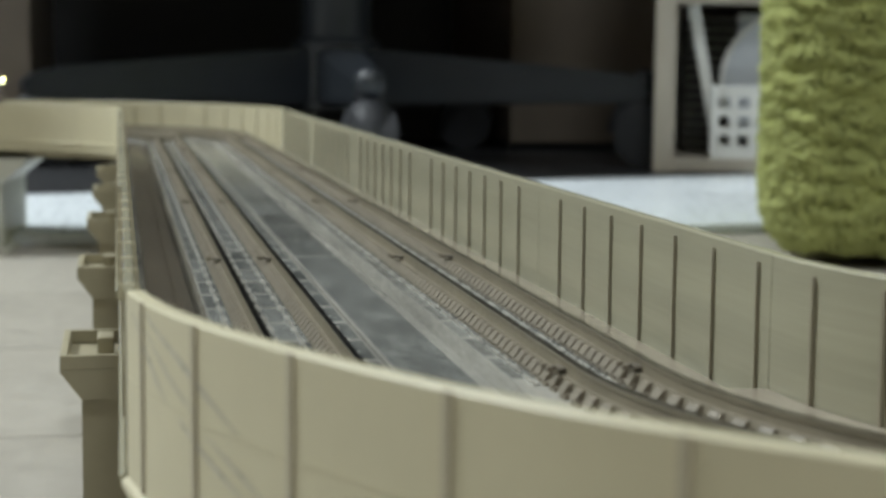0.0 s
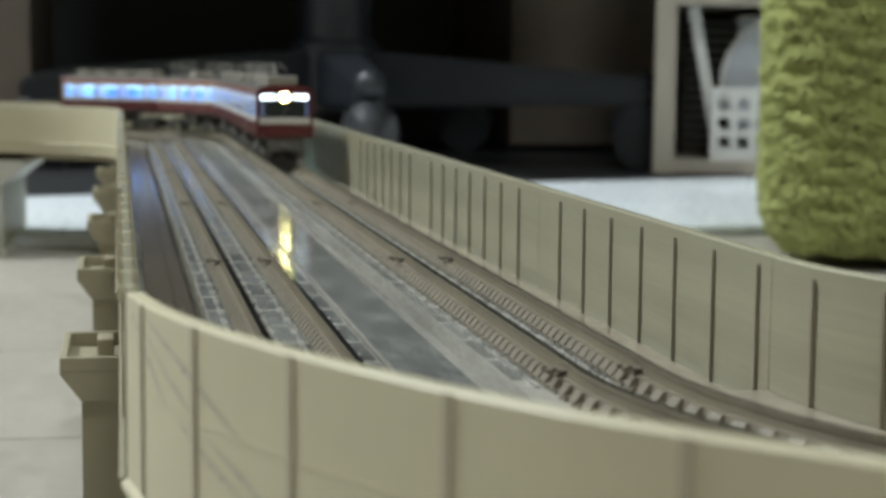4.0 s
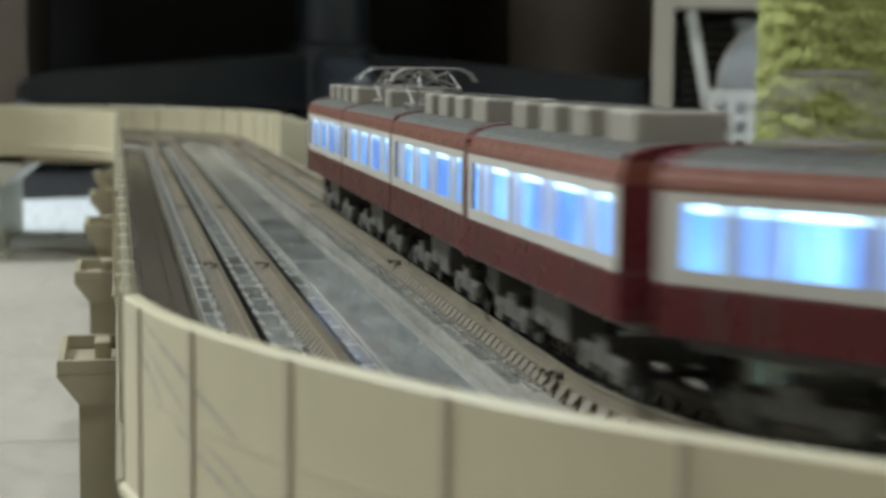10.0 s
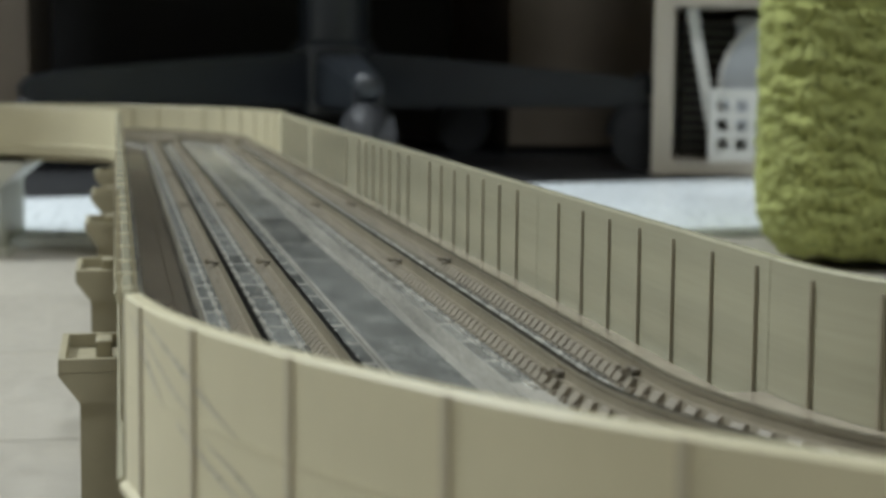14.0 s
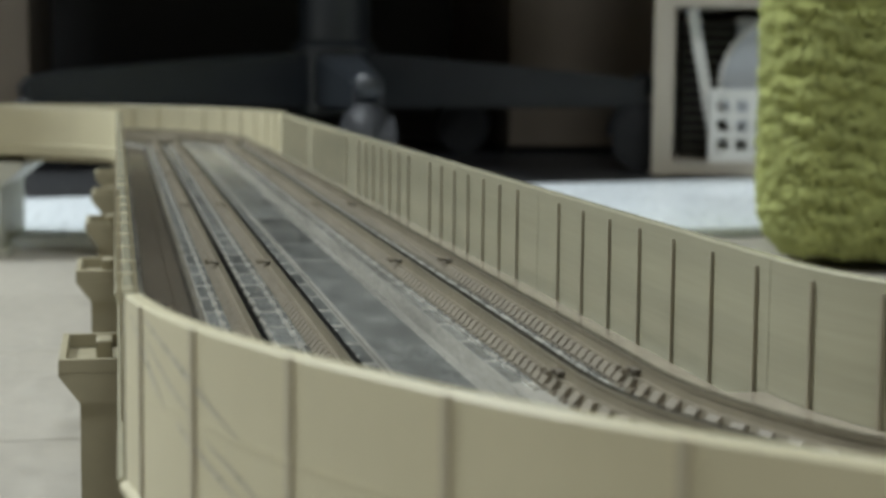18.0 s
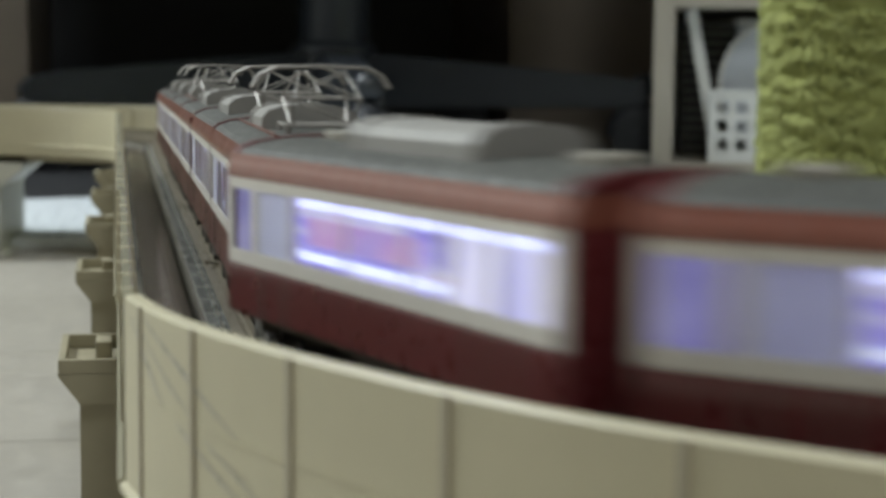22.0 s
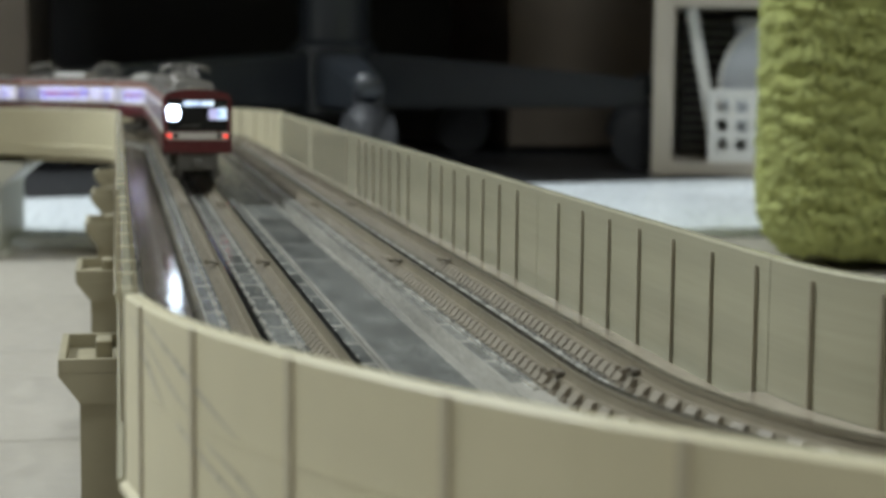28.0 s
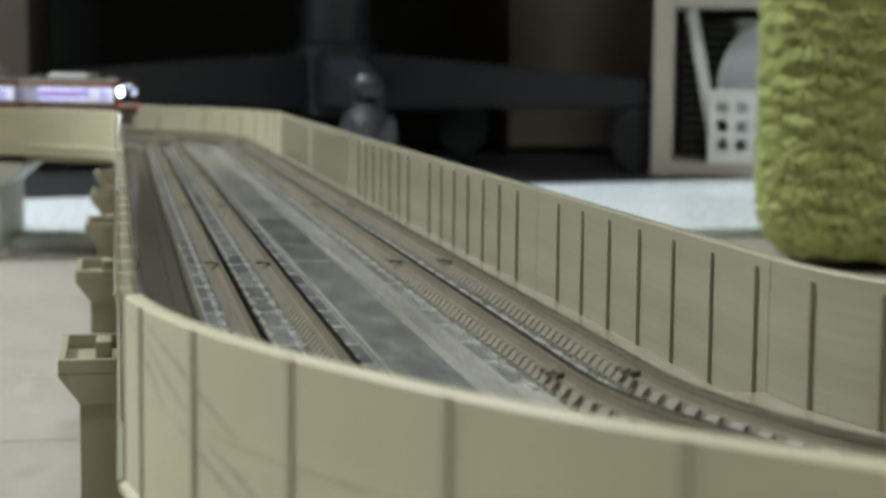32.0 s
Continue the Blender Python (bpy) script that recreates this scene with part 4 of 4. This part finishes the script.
def car(style, front, back, panto, label, units=4):
    """A short model coach: +x is its front. front, back: '' for a plain end, 'head' or 'tail' for a cab."""
    top = tagged(new("train_car"), label, "train car", "cars of the blue-lit train" if style == "A" else "cars of the violet-lit train")
    h = LEN / 2
    doors = DOOR_A if style == "A" else DOOR_B
    wins = sorted(list(WIN_A if style == "A" else WIN_B) + doors)
    lightm = BLUE_LIGHT if style == "A" else VIOLET_LIGHT
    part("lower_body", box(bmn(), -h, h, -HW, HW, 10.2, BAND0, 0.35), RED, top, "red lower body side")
    for s in (-1, 1):
        y0, y1 = sorted((s * (HW - 0.3), s * (HW - 0.03)))
        xs = [-h + 0.4]
        for c, w in sorted(wins):
            xs += [c - w / 2, c + w / 2]
        xs.append(h - 0.4)
        band = part("window_band", lattice(bmn(), xs, [BAND0, WIN0, WIN1, BAND1], [(2 * i + 1, 1) for i in range(len(wins))], y0, y1), WHITE, top,
                    "ivory window band")
        g0, g1 = sorted((s * (HW - 0.26), s * (HW - 0.1)))
        for c, w in wins:
            pane = part("pane", box(bmn(), c - w / 2, c + w / 2, g0, g1, WIN0, WIN1), (MILKY if style == "A" else FROST) if (c, w) in doors else GLASS, band)
            pane.visible_shadow = False
        e0, e1 = sorted((s * 9.82, s * 9.95))
        part("led_strip", box(bmn(), -h + 4, (26.5 if front else 31.0) if style == "A" else 17.2, e0, e1, 23.3, 24.2), LED_WHITE if style == "A" else LED_SOFT, top, "white interior light strip")
        u0, u1 = sorted((s * 9.85, s * 10.4))
        part("ceiling_light_bar", box(bmn(), -h + 4, 31.0 if style == "A" else 20.0, u0, u1, 25.15, 25.4), BAR_CYAN if style == "A" else BAR_VIOLET, top, "light bar along the ceiling edge")
        if style == "B":
            v0, v1 = sorted((s * 9.82, s * 9.92))
            part("lit_ledge", box(bmn(), -16, 17.2, v0, v1, 17.9, 18.8), LED_SOFT, top, "bright lower edge of the light guide")
            # The seat backs glow of themselves in place of light falling on them.
            part("seat_back", box(bmn(), -9.5, 14.5, v0, v1, 19.6, 22.4, 0.2), PINK_GLOW, top, "pink seat backs, glowing for the light on them")
        # door edges on the lower side
        for c in (-24.2, 0.0, 22.5) if style == "A" else (-24.0, 22.0):
            for e in (-2.9, 2.9):
                part("door_line", box(bmn(), c + e - 0.2, c + e + 0.2, s * HW - 0.06, s * HW + 0.06, 10.5, BAND0 - 0.1), UNDER, band)
    lit = (27.0 if front else 32.0) if style == "A" else 17.6
    back_end = -h + 2.5
    if style == "B":
        part("light_guide", box(bmn(), back_end, -16.2, -9.8, 9.8, 16.4, 25.0), WHITE_GUIDE, top, "whiter end of the light guide")
        back_end = -16.0
    part("light_guide", box(bmn(), back_end, lit, -9.8, 9.8, 16.4, 25.0), lightm, top, "glowing interior light guide")
    part("end_guide", box(bmn(), lit + 0.2, h - 0.9, -9.8, 9.8, 16.4, 25.0), BLUE_DIM if style == "A" else VIOLET_DIM, top, "dim end of the light guide")
    for e in (-1, 1):
        x0, x1 = sorted((e * (h - 1.9), e * (h - 0.1)))
        part("roof_end", prism(bmn(), [(y * 1.004, z + 0.12) for y, z in ROOF_ARCH], x0, x1, axis="x"), RED, top, "red roof end band")
    part("cantrail", prism(bmn(), CANT, -h, h, axis="x"), RED_SHEEN, top, "red cantrail")
    part("roof", prism(bmn(), ROOF_ARCH, -h + 0.5, h - 0.5, axis="x"), ROOF, top, "grey roof")
    for e, kind in ((1, front), (-1, back)):
        if not kind:
            x0, x1 = sorted((e * (h - 0.8), e * (h - 0.05)))
            w = part("end_wall", box(bmn(), x0, x1, -HW + 0.05, HW - 0.05, BAND0, BAND1 + 0.1, 0.1), RED, top)
            x0, x1 = sorted((e * h, e * (h + 0.9)))
            part("gangway", box(bmn(), x0, x1, -3.4, 3.4, 10.5, 25, 0.2), UNDER, w)
        else:
            f = cab_face(top, kind)
            if e < 0:
                f.matrix_basis = Matrix.Rotation(math.pi, 4, "Z")
    # roof equipment
    if style == "A":
        n = units
        for k in range(n):
            c = (-23.5, -9.5, 4.5, 20.5)[k] if not panto else 0.0
            if panto and k:
                break
            e = 5.4 if k == 3 else 3.7
            bm = box(bmn(), c - e, c + e, -5.8, 5.8, 29.2, 33.3, 0.5)
            u = part("cooling_unit", bm, UNIT_GREY, top, "grey box-shaped cooling unit")
            part("grille", box(bmn(), c - 3, c + 3, -3.6, 3.6, 33.3, 33.45), ROOF, u)
    else:
        e = 10.0 if panto else 13.0
        arch = [(-6.3, 28.9), (6.3, 28.9), (6.2, 31.0), (5.4, 31.9), (3.4, 32.5), (0, 32.7), (-3.4, 32.5), (-5.4, 31.9), (-6.2, 31.0)]
        u = part("cooling_unit", prism(bmn(), arch, -e, e, axis="x"), UNIT_LIGHT, top, "large pale grey cooling unit with an arched top")
        for x0, x1 in ((-e - 0.1, -e + 2.4), (e - 2.4, e + 0.1)):
            part("end_cowl", prism(bmn(), [(y * 1.03, 28.9 + (z - 28.9) * 1.07) for y, z in arch], x0, x1, axis="x"), UNIT_LIGHT, u, "raised end of the unit")
        for xx in (-25, 25):
            if not panto:
                part("vent_box", box(bmn(), xx - 2.2, xx + 2.2, -2.4, 2.4, 29.2, 30.8, 0.3), UNIT_GREY, top)
    if panto:
        for xx in (-21, 21):
            pantograph(top, xx)
        part("roof_cable", tube(bmn(), (-30, 6.4, 29.6), (30, 6.4, 29.6), 0.22), RED_SHEEN, top)
    # below the floor
    part("underframe", box(bmn(), -h + 2, h - 2, -6.8, 6.8, 8.4, 9.95), UNDER, top)
    for c, w, d in ((-4.5, 6, 4.8), (4.0, 8, 5.4), (-0.5, 2, 3.6)):
        for s in (-1, 1):
            y0, y1 = sorted((s * 3.0, s * 7.9))
            part("equipment_box", box(bmn(), c - w / 2, c + w / 2, y0, y1, 9.0 - d, 9.0, 0.3), UNDER, top)
    for xx in (-20, 20):
        bogie(top, xx)
    return top


LABEL_HEAD = "short red model train car with lit cab, headlight and blue-lit windows"
LABEL_A = "short red model train car with ivory window band and blue-lit windows"
LABEL_AP = "short red model train car with pantographs and blue-lit windows"
LABEL_TAIL = "short red model train car with red tail lamps and violet-lit windows"
LABEL_B = "short red model train car with ivory band and violet-lit windows"
LABEL_BP = "short red model train car with pantographs and violet-lit windows"
TRAIN_A = [car("A", "head", "", False, LABEL_HEAD)]
TRAIN_A.append(car("A", "", "", True, LABEL_AP, 5))
TRAIN_A.append(car("A", "", "dark", False, LABEL_A))
TRAIN_A.append(car("A", "dark", "", False, LABEL_A))
for k in (1, 2):
    TRAIN_A.append(copy_thing(TRAIN_A[k], Matrix()))
TRAIN_B = []
plain = car("B", "", "", False, LABEL_B)
wired = car("B", "", "", True, LABEL_BP)
for k in range(12):
    if k == 0:
        ob = car("B", "head", "", False, LABEL_B)
    elif k == 3:
        ob = car("B", "", "mid", False, LABEL_B)
    elif k == 4:
        ob = copy_thing(TRAIN_B[0], Matrix())
    elif k == 11:
        ob = car("B", "", "tail", False, LABEL_TAIL)
    elif k == 1:
        ob = plain
    elif k == 2:
        ob = wired
    else:
        ob = copy_thing(wired if k in (5, 10) else plain, Matrix())
    TRAIN_B.append(ob)


# ---- what moves ----
def track(s, o):
    """The point at s along the track that lies o to the right of the middle, measured on that track."""
    run = C2[1] - RAIL_BEND
    if s < 0:
        r = RC - o
        a = -s / r
        if a < math.pi / 2:
            return Vector((C1[0] - r * math.cos(a), RAIL_BEND - r * math.sin(a)))
        return Vector((C1[0] + (a - math.pi / 2) * r, RAIL_BEND - r))
    if s <= run:
        return Vector((o, RAIL_BEND + s))
    r = RC + o
    a = (s - run) / r
    if a < math.pi / 2:
        return Vector((C2[0] + r * math.cos(a), C2[1] + r * math.sin(a)))
    return Vector((C2[0] - (a - math.pi / 2) * r, C2[1] + r))


def glide(table, t):
    """A smooth value through the rows of (time, value)."""
    ts = [a for a, _ in table]
    if t <= ts[0]:
        return table[0][1]
    if t >= ts[-1]:
        return table[-1][1]
    i = max(k for k in range(len(ts)) if ts[k] <= t)
    i = min(i, len(ts) - 2)

    def slope(k):
        if k == 0 or k == len(ts) - 1:
            return 0.0 if k and table[k][1] == table[k - 1][1] or not k and table[0][1] == table[1][1] else (table[1][1] - table[0][1]) / (ts[1] - ts[0]) if k == 0 else 0.0
        a = (table[k][1] - table[k - 1][1]) / (ts[k] - ts[k - 1])
        b = (table[k + 1][1] - table[k][1]) / (ts[k + 1] - ts[k])
        return 0.0 if a * b <= 0 else 2 * a * b / (a + b)
    h = ts[i + 1] - ts[i]
    u = (t - ts[i]) / h
    return ((1 + 2 * u) * (1 - u) ** 2 * table[i][1] + u * (1 - u) ** 2 * h * slope(i)
            + u * u * (3 - 2 * u) * table[i + 1][1] + u * u * (u - 1) * h * slope(i + 1))


# leading end of the oncoming train, and trailing end of the leaving one, along their tracks
LEAD_A = ((0, 905), (0.6, 825), (1.4, 736), (2.2, 639), (3.0, 543), (3.4, 500), (5.5, 294), (6.0, 254), (6.5, 202), (7, 151), (8, 43), (8.5, -12), (9, -62),
          (10, -170.5), (11, -270.5), (12, -379.5), (12.4, -420.5), (12.8, -459.5), (13.0, -479), (13.2, -499), (14.5, -620), (16.5, -700), (32, -700))
REAR_B = ((0, -1210), (15.4, -1210), (16.4, -1176), (17.3, -1078), (18.2, -953), (18.92, -849), (19.41, -781.5), (20.0, -699.5), (20.5, -633.5), (21.0, -566.5), (22.5, -366), (23.0, -300),
          (24.0, -166.3), (24.6, -86.5), (25.0, -34), (25.2, -9), (28, 336), (29, 458), (30, 567), (31, 667), (31.5, 715), (32, 762))


def motions():
    times = [0.2 * k for k in range(161)]
    for k, ob in enumerate(TRAIN_A):
        rows = []
        for t in times:
            s = glide(LEAD_A, t) + 34.5 + PITCH * k
            a, b = track(s + 25, 18.5), track(s - 25, 18.5)
            d = b - a
            m = (a + b) / 2
            rows.append((t, Matrix.Translation(at(m.x, m.y, 0)) @ Matrix.Rotation(math.atan2(d.y, d.x), 4, "Z")))
        walk(ob, rows)
    for k, ob in enumerate(TRAIN_B):
        rows = []
        for t in times:
            s = glide(REAR_B, t) + 34.5 + PITCH * (11 - k)
            a, b = track(s - 20, -18.5), track(s + 20, -18.5)
            d = b - a
            m = (a + b) / 2
            rows.append((t, Matrix.Translation(at(m.x, m.y, 0)) @ Matrix.Rotation(math.atan2(d.y, d.x), 4, "Z")))
        walk(ob, rows)


motions()
